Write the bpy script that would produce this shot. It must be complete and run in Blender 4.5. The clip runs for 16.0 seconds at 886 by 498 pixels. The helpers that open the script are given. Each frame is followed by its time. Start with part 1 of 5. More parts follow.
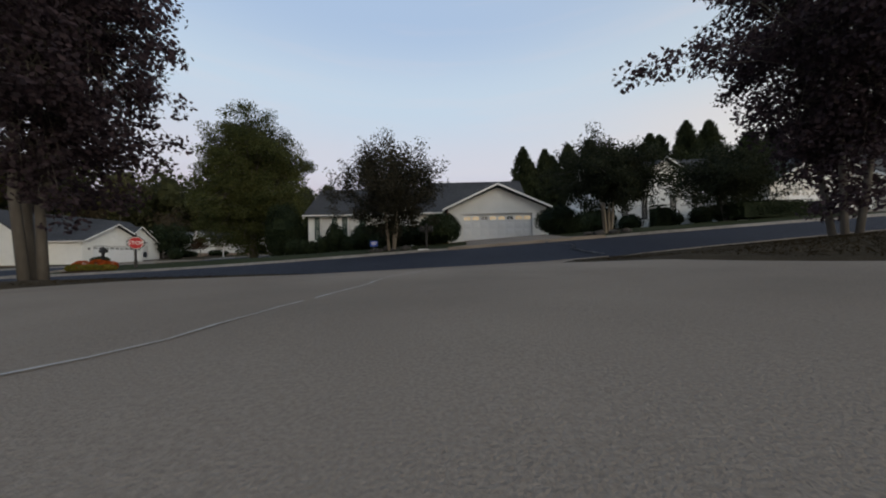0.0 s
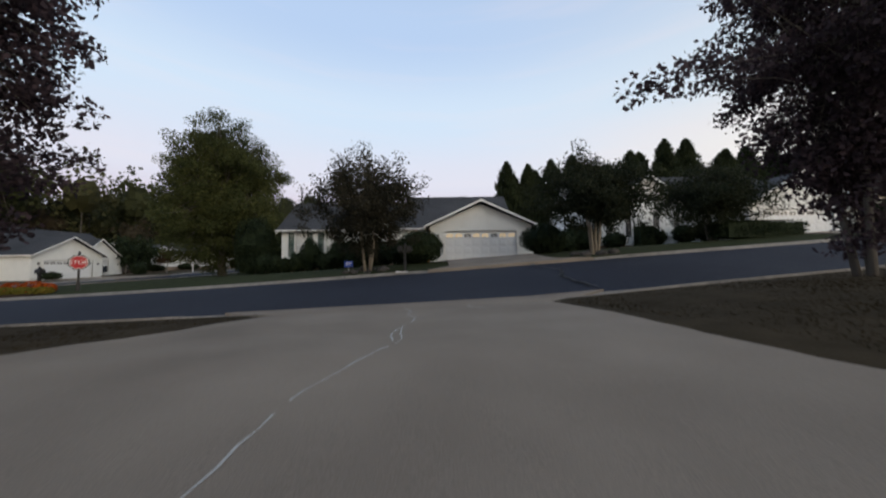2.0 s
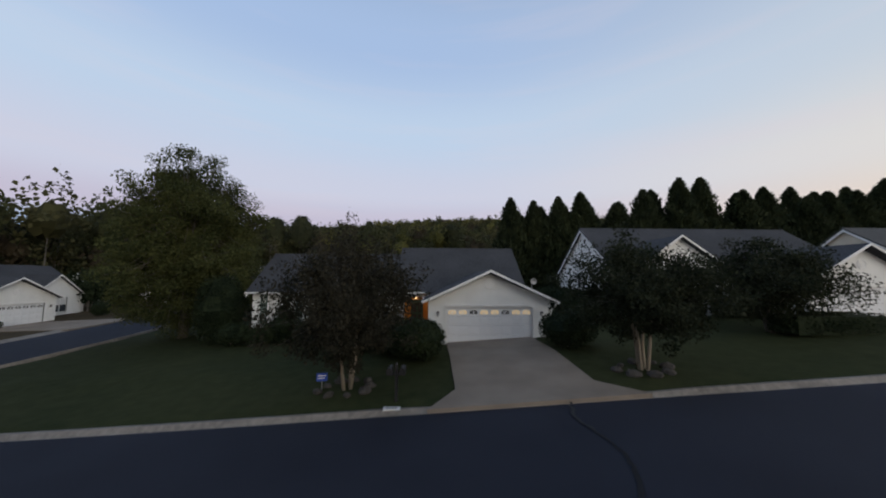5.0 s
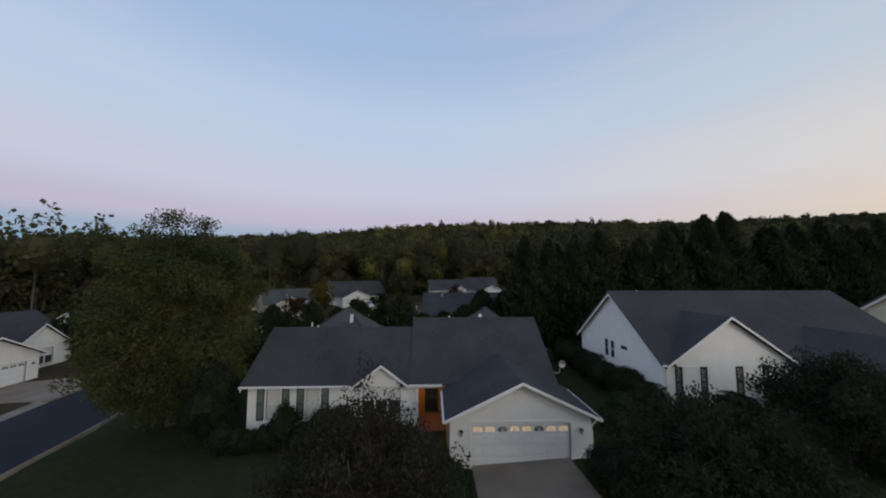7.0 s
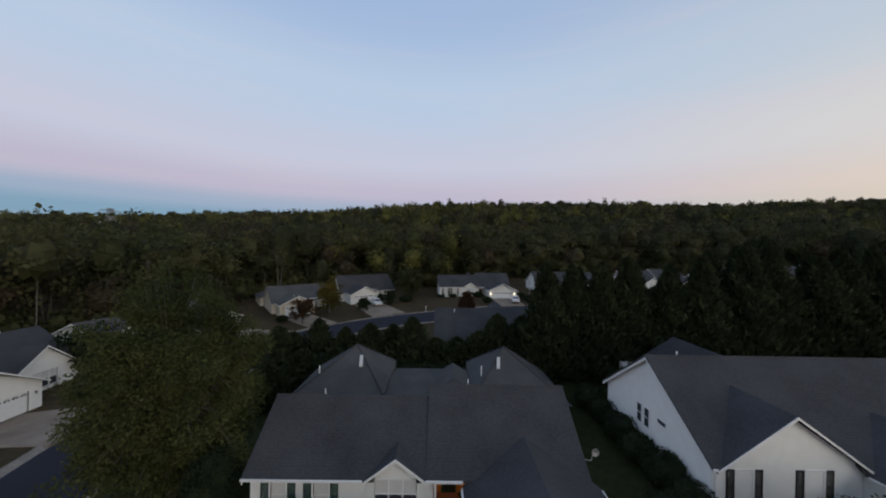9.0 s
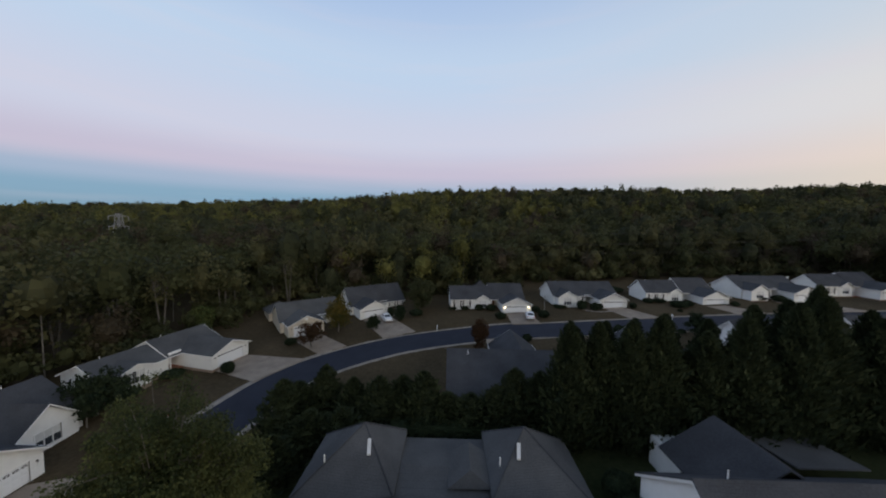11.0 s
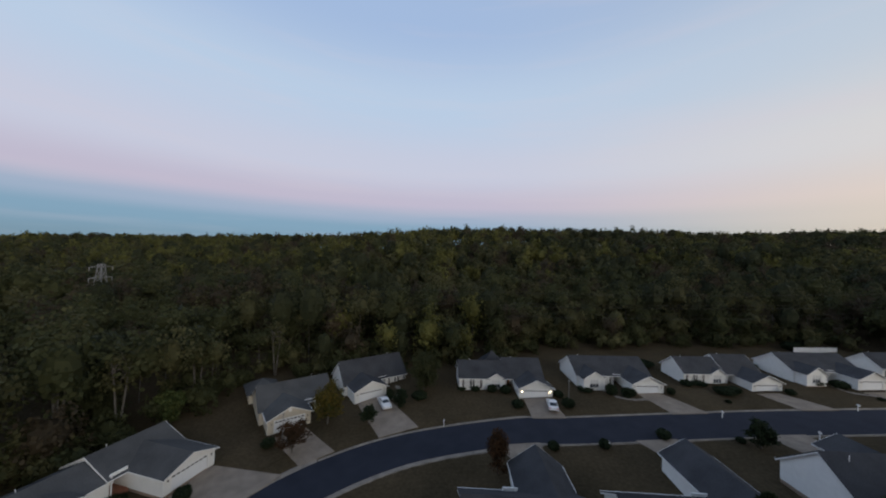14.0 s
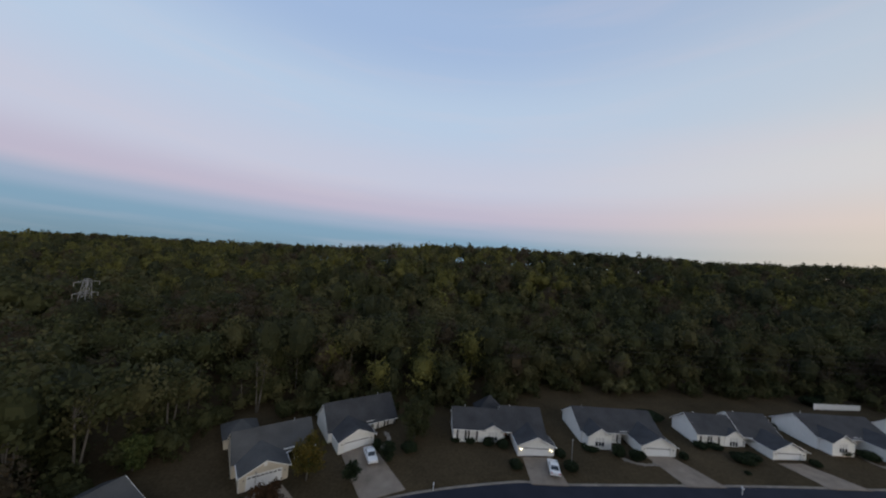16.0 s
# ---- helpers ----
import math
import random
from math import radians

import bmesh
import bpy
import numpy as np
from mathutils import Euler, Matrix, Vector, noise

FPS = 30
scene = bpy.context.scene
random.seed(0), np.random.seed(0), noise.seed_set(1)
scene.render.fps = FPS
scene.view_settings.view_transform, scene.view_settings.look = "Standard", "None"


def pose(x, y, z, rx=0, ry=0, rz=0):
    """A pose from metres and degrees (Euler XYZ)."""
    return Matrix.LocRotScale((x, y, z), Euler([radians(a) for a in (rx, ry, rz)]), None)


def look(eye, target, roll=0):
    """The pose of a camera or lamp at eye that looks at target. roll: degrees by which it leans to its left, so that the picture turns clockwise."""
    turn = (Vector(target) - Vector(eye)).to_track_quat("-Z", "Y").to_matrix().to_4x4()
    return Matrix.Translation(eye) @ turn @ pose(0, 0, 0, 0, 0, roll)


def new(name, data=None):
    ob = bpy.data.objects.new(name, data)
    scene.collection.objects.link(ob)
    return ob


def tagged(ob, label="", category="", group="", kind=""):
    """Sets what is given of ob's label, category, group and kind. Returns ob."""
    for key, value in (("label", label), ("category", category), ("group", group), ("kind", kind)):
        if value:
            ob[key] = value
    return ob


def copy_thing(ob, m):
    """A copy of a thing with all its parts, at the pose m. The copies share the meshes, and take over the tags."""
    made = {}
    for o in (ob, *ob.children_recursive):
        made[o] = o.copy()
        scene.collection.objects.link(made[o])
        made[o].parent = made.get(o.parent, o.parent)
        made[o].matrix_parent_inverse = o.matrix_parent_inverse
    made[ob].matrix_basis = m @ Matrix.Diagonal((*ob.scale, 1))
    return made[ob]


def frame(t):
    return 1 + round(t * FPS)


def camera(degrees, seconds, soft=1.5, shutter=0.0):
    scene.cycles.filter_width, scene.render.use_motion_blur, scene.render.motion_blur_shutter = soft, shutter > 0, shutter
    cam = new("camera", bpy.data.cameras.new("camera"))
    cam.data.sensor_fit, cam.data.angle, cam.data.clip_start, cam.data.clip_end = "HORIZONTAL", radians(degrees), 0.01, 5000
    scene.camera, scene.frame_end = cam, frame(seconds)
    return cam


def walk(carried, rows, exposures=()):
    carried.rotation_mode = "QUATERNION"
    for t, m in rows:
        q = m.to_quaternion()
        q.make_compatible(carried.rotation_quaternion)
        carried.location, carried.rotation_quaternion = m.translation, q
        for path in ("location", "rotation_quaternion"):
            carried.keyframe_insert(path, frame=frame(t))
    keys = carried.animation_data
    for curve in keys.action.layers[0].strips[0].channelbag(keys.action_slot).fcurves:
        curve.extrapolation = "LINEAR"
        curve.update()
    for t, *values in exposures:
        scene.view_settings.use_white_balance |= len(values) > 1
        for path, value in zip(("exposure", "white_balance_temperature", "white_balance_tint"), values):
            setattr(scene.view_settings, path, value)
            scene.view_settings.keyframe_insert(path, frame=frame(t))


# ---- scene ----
cam = camera(108.1, 16.0, soft=2.0, shutter=0.3)
PATH = [
    (0, (0.47, 0.22, -0.7), (0.403, 2.219, -0.668), -0.9),
    (0.5, (0.47, 0.21, -0.66), (0.331, 2.205, -0.643), -1.9),
    (1, (0.54, 0.25, -0.65), (0.562, 2.25, -0.660), -0.4),
    (1.5, (0.7, 0.6, -0.51), (0.793, 2.587, -0.72), -0.5),
    (2, (0.668, 1.274, -0.199), (0.698, 3.271, -0.098), -0.8),
    (2.5, (0.689, 1.915, 0.052), (0.792, 3.886, 0.375), 1.5),
    (3, (0.548, 2.425, 0.433), (0.679, 4.404, 0.695), -0.5),
    (3.5, (0.501, 3.01, 1.177), (0.574, 5.001, 1.35), -0.3),
    (5.8, (0.05, 5.56, 5.66), (0.106, 7.551, 5.842), 0.9),
    (6, (-0.072, 5.757, 6.238), (-0.014, 7.752, 6.377), 1.3),
    (6.5, (-0.46, 6.321, 7.864), (-0.385, 8.316, 7.983), -0.9),
    (7, (-0.721, 6.838, 9.346), (-0.662, 8.83, 9.515), -0.0),
    (7.5, (-1.005, 7.419, 10.905), (-0.954, 9.413, 11.053), 0.5),
    (8, (-1.222, 7.985, 12.49), (-1.182, 9.98, 12.627), 0.8),
    (8.5, (-1.443, 8.719, 14.005), (-1.417, 10.719, 14.028), 0.9),
    (9, (-1.685, 9.412, 15.527), (-1.665, 11.412, 15.524), 1.1),
    (11.5, (-2.633, 14.44, 25.054), (-2.678, 16.433, 24.895), 0.9),
    (12, (-3.465, 16.153, 26.219), (-3.508, 18.146, 26.053), 0.9),
    (12.5, (-3.918, 17.74, 27.785), (-3.982, 19.737, 27.683), 1.0),
    (13, (-3.812, 19.019, 29.232), (-3.872, 21.018, 29.216), 1.2),
    (13.5, (-3.907, 20.387, 30.758), (-3.969, 22.386, 30.789), 0.9),
    (14, (-3.874, 21.729, 32.192), (-3.94, 23.727, 32.234), 2.1),
    (14.5, (-3.858, 23.035, 33.549), (-3.934, 25.033, 33.568), 1.7),
    (15, (-3.863, 24.199, 35.393), (-3.947, 26.197, 35.395), 1.3),
    (15.5, (-3.896, 25.193, 36.585), (-3.982, 27.191, 36.6), 2.0),
    (16, (-3.838, 25.764, 37.988), (-3.925, 27.759, 38.095), 4.8),
]
walk(cam, [(t, look(eye, target, roll)) for t, eye, target, roll in PATH],
     [(0, 0.16, 7050, 4), (1.2, 0.18, 7050, 4), (2.0, 0.42, 7000, 5), (2.5, 0.46, 7000, 5), (3.5, 0.3, 6800, 6), (6.0, 0.05, 6600, 6), (9.0, 0.0, 6600, 6), (11.5, 0.14, 6600, 6), (12.5, 0.14, 6600, 6), (13.5, 0.06, 6600, 6), (16, 0.0, 6600, 6)])

# ---- world and light ----
SUN_DIR = Vector((0.62, -0.76, 0.20)).normalized()


def build_world():
    w = bpy.data.worlds.new("dusk_sky")
    scene.world = w
    w.use_nodes = True
    nt = w.node_tree
    nt.nodes.clear()
    N, L = nt.nodes.new, nt.links.new
    tc = N("ShaderNodeTexCoord")
    sep = N("ShaderNodeSeparateXYZ")
    L(tc.outputs["Generated"], sep.inputs[0])

    def ramp(stops):
        r = N("ShaderNodeValToRGB")
        r.color_ramp.interpolation = "EASE"
        el = r.color_ramp.elements
        while len(el) < len(stops):
            el.new(0.5)
        for e, (p, c) in zip(el, stops):
            e.position, e.color = p, (*c, 1)
        L(sep.outputs[2], r.inputs[0])
        return r

    # the side away from the sunset: earth shadow, pink belt, pale blue above
    away = ramp([(0.0, (0.19, 0.29, 0.38)), (0.075, (0.225, 0.36, 0.50)), (0.11, (0.34, 0.42, 0.57)), (0.155, (0.52, 0.48, 0.62)),
                 (0.25, (0.56, 0.58, 0.73)), (0.42, (0.48, 0.59, 0.78)), (0.60, (0.36, 0.48, 0.73)), (1.0, (0.10, 0.15, 0.26))])
    # the sunset's side
    near = ramp([(0.0, (0.95, 0.66, 0.42)), (0.10, (0.85, 0.68, 0.52)), (0.25, (0.72, 0.68, 0.64)), (0.45, (0.52, 0.57, 0.66)), (1.0, (0.10, 0.15, 0.26))])
    dot = N("ShaderNodeVectorMath")
    dot.operation = "DOT_PRODUCT"
    L(tc.outputs["Generated"], dot.inputs[0])
    dot.inputs[1].default_value = (0.80, -0.60, 0.0)
    mr = N("ShaderNodeMapRange")
    mr.interpolation_type = "SMOOTHSTEP"
    mr.inputs[1].default_value, mr.inputs[2].default_value = -0.62, 0.85
    L(dot.outputs["Value"], mr.inputs[0])
    mix = N("ShaderNodeMix")
    mix.data_type = "RGBA"
    L(mr.outputs[0], mix.inputs[0])
    L(away.outputs[0], mix.inputs[6])
    L(near.outputs[0], mix.inputs[7])
    # thin streaks of cloud
    mp = N("ShaderNodeMapping")
    mp.inputs["Scale"].default_value = (1.2, 1.2, 14.0)
    L(tc.outputs["Generated"], mp.inputs[0])
    nz = N("ShaderNodeTexNoise")
    nz.inputs["Scale"].default_value, nz.inputs["Detail"].default_value = 1.6, 5
    L(mp.outputs[0], nz.inputs["Vector"])
    mr2 = N("ShaderNodeMapRange")
    mr2.inputs[1].default_value, mr2.inputs[2].default_value = 0.5, 0.8
    mr2.inputs[3].default_value, mr2.inputs[4].default_value = 0.0, 0.22
    L(nz.outputs[0], mr2.inputs[0])
    mix2 = N("ShaderNodeMix")
    mix2.data_type = "RGBA"
    L(mr2.outputs[0], mix2.inputs[0])
    L(mix.outputs[2], mix2.inputs[6])
    mix2.inputs[7].default_value = (0.68, 0.58, 0.66, 1)
    bg = N("ShaderNodeBackground")
    bg.inputs[1].default_value = 1.0
    L(mix2.outputs[2], bg.inputs[0])
    out = N("ShaderNodeOutputWorld")
    L(bg.outputs[0], out.inputs[0])


build_world()
sun = new("sun", bpy.data.lights.new("sun", "SUN"))
sun.data.energy, sun.data.angle, sun.data.color = 0.85, radians(40), (1.0, 0.91, 0.83)
sun.matrix_world = look(SUN_DIR * 50, (0, 0, 0))


# ---- materials ----
def material(name, base, rough=0.8, var=0.25, scale=3.0, scale2=None, bump=0.0, bump_scale=None, metal=0.0, second=None, island=0.0,
             obj_rand=0.0, translucent=0.0, emit=None, emit_strength=0.0, stretch=None, spec=0.3):
    """A principled material whose colour wanders at two scales, with fine relief."""
    m = bpy.data.materials.new(name)
    m.use_nodes = True
    nt = m.node_tree
    nt.nodes.clear()
    N, L = nt.nodes.new, nt.links.new
    out, bs = N("ShaderNodeOutputMaterial"), N("ShaderNodeBsdfPrincipled")
    bs.inputs["Roughness"].default_value, bs.inputs["Metallic"].default_value = rough, metal
    bs.inputs["Specular IOR Level"].default_value = spec
    geo, tc = N("ShaderNodeNewGeometry"), N("ShaderNodeTexCoord")
    src = geo.outputs["Position"]
    if stretch:
        mp = N("ShaderNodeMapping")
        mp.inputs["Scale"].default_value = stretch
        L(src, mp.inputs[0])
        src = mp.outputs[0]

    def noise_at(s, detail=4.0):
        n = N("ShaderNodeTexNoise")
        n.inputs["Scale"].default_value, n.inputs["Detail"].default_value = s, detail
        L(src, n.inputs["Vector"])
        return n.outputs[0]

    n1, n2 = noise_at(scale), noise_at(scale2 or scale / 9.0, 3.0)
    add = N("ShaderNodeMath")
    add.operation = "ADD"
    L(n1, add.inputs[0])
    L(n2, add.inputs[1])
    last = add.outputs[0]
    for sock, amount in ((geo.outputs["Random Per Island"], island), (None, obj_rand)):
        if amount:
            if sock is None:
                sock = N("ShaderNodeObjectInfo").outputs["Random"]
            mu = N("ShaderNodeMath")
            mu.operation = "MULTIPLY_ADD"
            L(sock, mu.inputs[0])
            mu.inputs[1].default_value = amount
            L(last, mu.inputs[2])
            su = N("ShaderNodeMath")
            su.operation = "SUBTRACT"
            L(mu.outputs[0], su.inputs[0])
            su.inputs[1].default_value = amount / 2
            last = su.outputs[0]
    mr = N("ShaderNodeMapRange")
    mr.inputs[1].default_value, mr.inputs[2].default_value = 0.62, 1.38
    L(last, mr.inputs[0])
    mix = N("ShaderNodeMix")
    mix.data_type = "RGBA"
    b = Vector(base)
    hi = Vector(second) if second else b * (1 + var)
    lo = b if second else b * (1 - var)
    mix.inputs[6].default_value, mix.inputs[7].default_value = (*lo, 1), (*hi, 1)
    L(mr.outputs[0], mix.inputs[0])
    L(mix.outputs[2], bs.inputs["Base Color"])
    if bump:
        bn = N("ShaderNodeBump")
        bn.inputs["Strength"].default_value, bn.inputs["Distance"].default_value = bump, 0.02
        L(noise_at(bump_scale or scale * 4, 6.0), bn.inputs["Height"])
        L(bn.outputs[0], bs.inputs["Normal"])
    if emit:
        bs.inputs["Emission Color"].default_value, bs.inputs["Emission Strength"].default_value = (*emit, 1), emit_strength
    if translucent:
        tr, ms = N("ShaderNodeBsdfTranslucent"), N("ShaderNodeMixShader")
        L(mix.outputs[2], tr.inputs[0])
        ms.inputs[0].default_value = translucent
        L(bs.outputs[0], ms.inputs[1])
        L(tr.outputs[0], ms.inputs[2])
        L(ms.outputs[0], out.inputs[0])
    else:
        L(bs.outputs[0], out.inputs[0])
    return m


def courses(m, pitch, depth, axis="Z", dark=0.35):
    """Adds horizontal courses (siding laps, shingle rows) to a material, by height."""
    nt = m.node_tree
    N, L = nt.nodes.new, nt.links.new
    bs = next(n for n in nt.nodes if n.type == "BSDF_PRINCIPLED")
    geo, sep, mu = N("ShaderNodeNewGeometry"), N("ShaderNodeSeparateXYZ"), N("ShaderNodeMath")
    L(geo.outputs["Position"], sep.inputs[0])
    mu.operation = "MULTIPLY"
    L(sep.outputs[axis], mu.inputs[0])
    mu.inputs[1].default_value = 1 / pitch
    fr = N("ShaderNodeMath")
    fr.operation = "FRACT"
    L(mu.outputs[0], fr.inputs[0])
    bn = N("ShaderNodeBump")
    bn.inputs["Strength"].default_value, bn.inputs["Distance"].default_value = 0.9, depth
    bn.invert = True
    L(fr.outputs[0], bn.inputs["Height"])
    if bs.inputs["Normal"].links:
        L(bs.inputs["Normal"].links[0].from_socket, bn.inputs["Normal"])
    L(bn.outputs[0], bs.inputs["Normal"])
    return m


M_LAWN = material("lawn_grass", (0.034, 0.027, 0.015), 0.95, scale=2.2, scale2=0.12, bump=0.6, bump_scale=30, second=(0.086, 0.064, 0.037), spec=0.1)
M_LAWN_GREEN = material("watered_lawn", (0.020, 0.029, 0.011), 0.95, scale=2.2, scale2=0.15, bump=0.6, bump_scale=30, second=(0.047, 0.052, 0.022), spec=0.1)
# The brown lawn again, about a quarter darker, for the street's near side.
M_LAWN_NEAR = material("near_lawn_darker", (0.026, 0.020, 0.011), 0.95, scale=2.6, scale2=0.25, bump=0.7, bump_scale=34, second=(0.064, 0.047, 0.028), spec=0.1)
M_BLADE = material("grass_blades", (0.024, 0.019, 0.010), 0.8, scale=2.0, scale2=0.2, island=0.35, second=(0.056, 0.041, 0.023), translucent=0.3, spec=0.1)
M_ASPHALT = material("asphalt", (0.0164, 0.0193, 0.0302), 0.85, scale=60, scale2=0.35, bump=0.5, bump_scale=160, second=(0.0295, 0.0340, 0.0493), spec=0.2)
M_TAR = material("tar_seam", (0.012, 0.012, 0.014), 0.5, scale=8)
M_CONC = material("concrete", (0.178, 0.148, 0.120), 0.9, scale=150, scale2=0.55, bump=0.55, bump_scale=190, second=(0.352, 0.296, 0.243), spec=0.15)
M_KERB = material("kerb_concrete", (0.150, 0.132, 0.114), 0.9, scale=6, scale2=0.7, bump=0.4, second=(0.345, 0.305, 0.262), spec=0.2)
M_CRACK = material("crack_filler", (0.34, 0.33, 0.31), 0.8, scale=20, scale2=3, bump=0.3, second=(0.60, 0.59, 0.56))
M_SIDING = courses(material("white_vinyl_siding", (0.70, 0.70, 0.68), 0.6, scale=1.5, scale2=0.2, second=(0.80, 0.80, 0.78)), 0.13, 0.03)
M_CREAM = courses(material("cream_vinyl_siding", (0.52, 0.47, 0.38), 0.6, scale=1.5, scale2=0.2, second=(0.62, 0.56, 0.46)), 0.13, 0.03)
M_TRIM = material("white_trim", (0.74, 0.74, 0.73), 0.5, scale=2, second=(0.82, 0.82, 0.81))
M_DOORW = material("garage_door_white", (0.72, 0.74, 0.76), 0.45, scale=1.2, second=(0.80, 0.81, 0.83))
M_ROOF = courses(material("grey_shingles", (0.038, 0.040, 0.045), 0.92, scale=9, scale2=0.35, bump=0.7, bump_scale=40, second=(0.078, 0.080, 0.087), spec=0.15), 0.105, 0.035)
M_ROOFG = courses(material("weathered_shingles", (0.060, 0.061, 0.064), 0.92, scale=9, scale2=0.35, bump=0.7, bump_scale=40, second=(0.112, 0.113, 0.114), spec=0.15), 0.105, 0.035)
M_FOUND = material("foundation_brick", (0.22, 0.16, 0.12), 0.9, scale=12, bump=0.4, second=(0.32, 0.25, 0.20))
M_SHUT_G = material("dark_green_paint", (0.018, 0.050, 0.042), 0.5, scale=6, second=(0.030, 0.070, 0.060))
M_SHUT_K = material("black_paint", (0.016, 0.017, 0.020), 0.5, scale=6, second=(0.028, 0.029, 0.032))
M_CEDAR = material("stained_cedar", (0.42, 0.17, 0.035), 0.55, scale=14, scale2=1.5, stretch=(4, 4, 0.4), second=(0.62, 0.28, 0.06))
M_BRICKR = material("red_porch_brick", (0.20, 0.085, 0.055), 0.85, scale=18, scale2=1.2, bump=0.5, second=(0.32, 0.14, 0.09))
M_GLASS = material("window_glass", (0.035, 0.042, 0.05), 0.06, scale=1.0, second=(0.05, 0.058, 0.07), spec=0.9)
M_BLIND = material("white_blinds", (0.56, 0.56, 0.55), 0.7, scale=3, second=(0.66, 0.66, 0.65))
M_LITE = material("lit_garage_pane", (0.5, 0.42, 0.3), 0.2, scale=9, emit=(1.0, 0.72, 0.40), emit_strength=0.34)
M_LITE_DIM = material("dim_garage_pane", (0.10, 0.10, 0.10), 0.1, scale=9, spec=0.8)
M_METAL = material("galvanised_metal", (0.30, 0.30, 0.305), 0.5, metal=0.6, scale=8)
M_BLACKM = material("black_metal", (0.014, 0.014, 0.016), 0.45, scale=12, second=(0.024, 0.024, 0.026))
M_RED = material("sign_red", (0.42, 0.014, 0.020), 0.4, scale=5, second=(0.50, 0.020, 0.026))
M_WHITEP = material("white_paint", (0.72, 0.72, 0.72), 0.5, scale=8, second=(0.80, 0.80, 0.80))
M_BLUE = material("blue_sign", (0.03, 0.08, 0.40), 0.4, scale=8)
M_BARK = material("grey_bark", (0.085, 0.075, 0.066), 0.95, scale=9, scale2=1.2, bump=0.9, bump_scale=20, stretch=(1, 1, 0.3), second=(0.16, 0.145, 0.13))
M_BARKP = material("pale_peeling_bark", (0.20, 0.165, 0.13), 0.85, scale=6, scale2=1.2, bump=0.6, stretch=(1, 1, 0.3), second=(0.36, 0.31, 0.25))
M_BARKF = material("forest_bark", (0.055, 0.050, 0.045), 0.95, scale=3, scale2=0.3, second=(0.13, 0.122, 0.11))
M_ROCK = material("field_stone", (0.040, 0.036, 0.033), 0.9, scale=7, bump=0.6, second=(0.085, 0.078, 0.072))
M_MULCH = material("mulch", (0.030, 0.020, 0.014), 0.95, scale=20, bump=0.9, second=(0.065, 0.042, 0.028), spec=0.1)
M_CARW = material("white_car_paint", (0.74, 0.75, 0.77), 0.2, scale=1, second=(0.78, 0.79, 0.81), spec=0.5)
M_RUBBER = material("tyre_rubber", (0.015, 0.015, 0.016), 0.8, scale=20)
M_LAMPG = material("lamp_glass_lit", (0.9, 0.8, 0.6), 0.2, scale=5, emit=(1.0, 0.82, 0.55), emit_strength=14.0)
M_LAMPP = material("porch_lamp_glass", (0.8, 0.65, 0.45), 0.3, scale=5, emit=(1.0, 0.66, 0.34), emit_strength=1.6)
M_LAMPO = material("lamp_glass_unlit", (0.35, 0.35, 0.34), 0.1, scale=5, spec=0.8)
M_MOON = material("moon", (0.5, 0.5, 0.5), 0.9, scale=0.05, emit=(0.95, 0.95, 1.0), emit_strength=1.0)


def foliage(name, lo, hi, island=0.7, tr=0.35, grain=1.2):
    return material(name, lo, 0.75, scale=grain, scale2=grain / 4.8, island=island, second=hi, translucent=tr, spec=0.15)


F_PURPLE = foliage("purple_leaves", (0.026, 0.020, 0.025), (0.080, 0.056, 0.066))
F_GREEN = foliage("maple_leaves", (0.025, 0.037, 0.014), (0.124, 0.132, 0.046), island=0.4, grain=0.6)
F_MYRTLE = foliage("myrtle_leaves", (0.018, 0.020, 0.014), (0.062, 0.054, 0.036))
F_MYRTLED = foliage("dark_myrtle_leaves", (0.012, 0.018, 0.010), (0.042, 0.048, 0.026))
F_CONIFER = foliage("cypress_needles", (0.015, 0.023, 0.011), (0.051, 0.064, 0.029), island=0.5, tr=0.2)
F_SHRUB = foliage("shrub_leaves", (0.010, 0.018, 0.009), (0.034, 0.048, 0.022), tr=0.2)
F_LIGHTSH = foliage("light_shrub_leaves", (0.035, 0.055, 0.018), (0.11, 0.13, 0.045))
F_YELLOW = foliage("autumn_leaves", (0.040, 0.052, 0.014), (0.16, 0.115, 0.026))
F_RUST = foliage("rust_leaves", (0.032, 0.022, 0.012), (0.092, 0.048, 0.024))
F_MUM = foliage("orange_mums", (0.30, 0.045, 0.008), (0.50, 0.11, 0.02), tr=0.2)
F_YMUM = foliage("yellow_mums", (0.13, 0.12, 0.02), (0.26, 0.21, 0.04), tr=0.2)
W_OLIVE = foliage("woods_olive", (0.044, 0.046, 0.022), (0.124, 0.120, 0.054), island=0.25, grain=0.16)
W_GREEN = foliage("woods_green", (0.030, 0.037, 0.017), (0.088, 0.094, 0.041), island=0.25, grain=0.16)
W_YELLOW = foliage("woods_yellowing", (0.062, 0.066, 0.020), (0.170, 0.165, 0.052), island=0.25, grain=0.16)
W_BROWN = foliage("woods_russet", (0.040, 0.033, 0.021), (0.092, 0.074, 0.048), island=0.25, grain=0.16)
W_PINE = foliage("woods_pine", (0.018, 0.023, 0.012), (0.050, 0.056, 0.027), island=0.25, grain=0.16, tr=0.15)


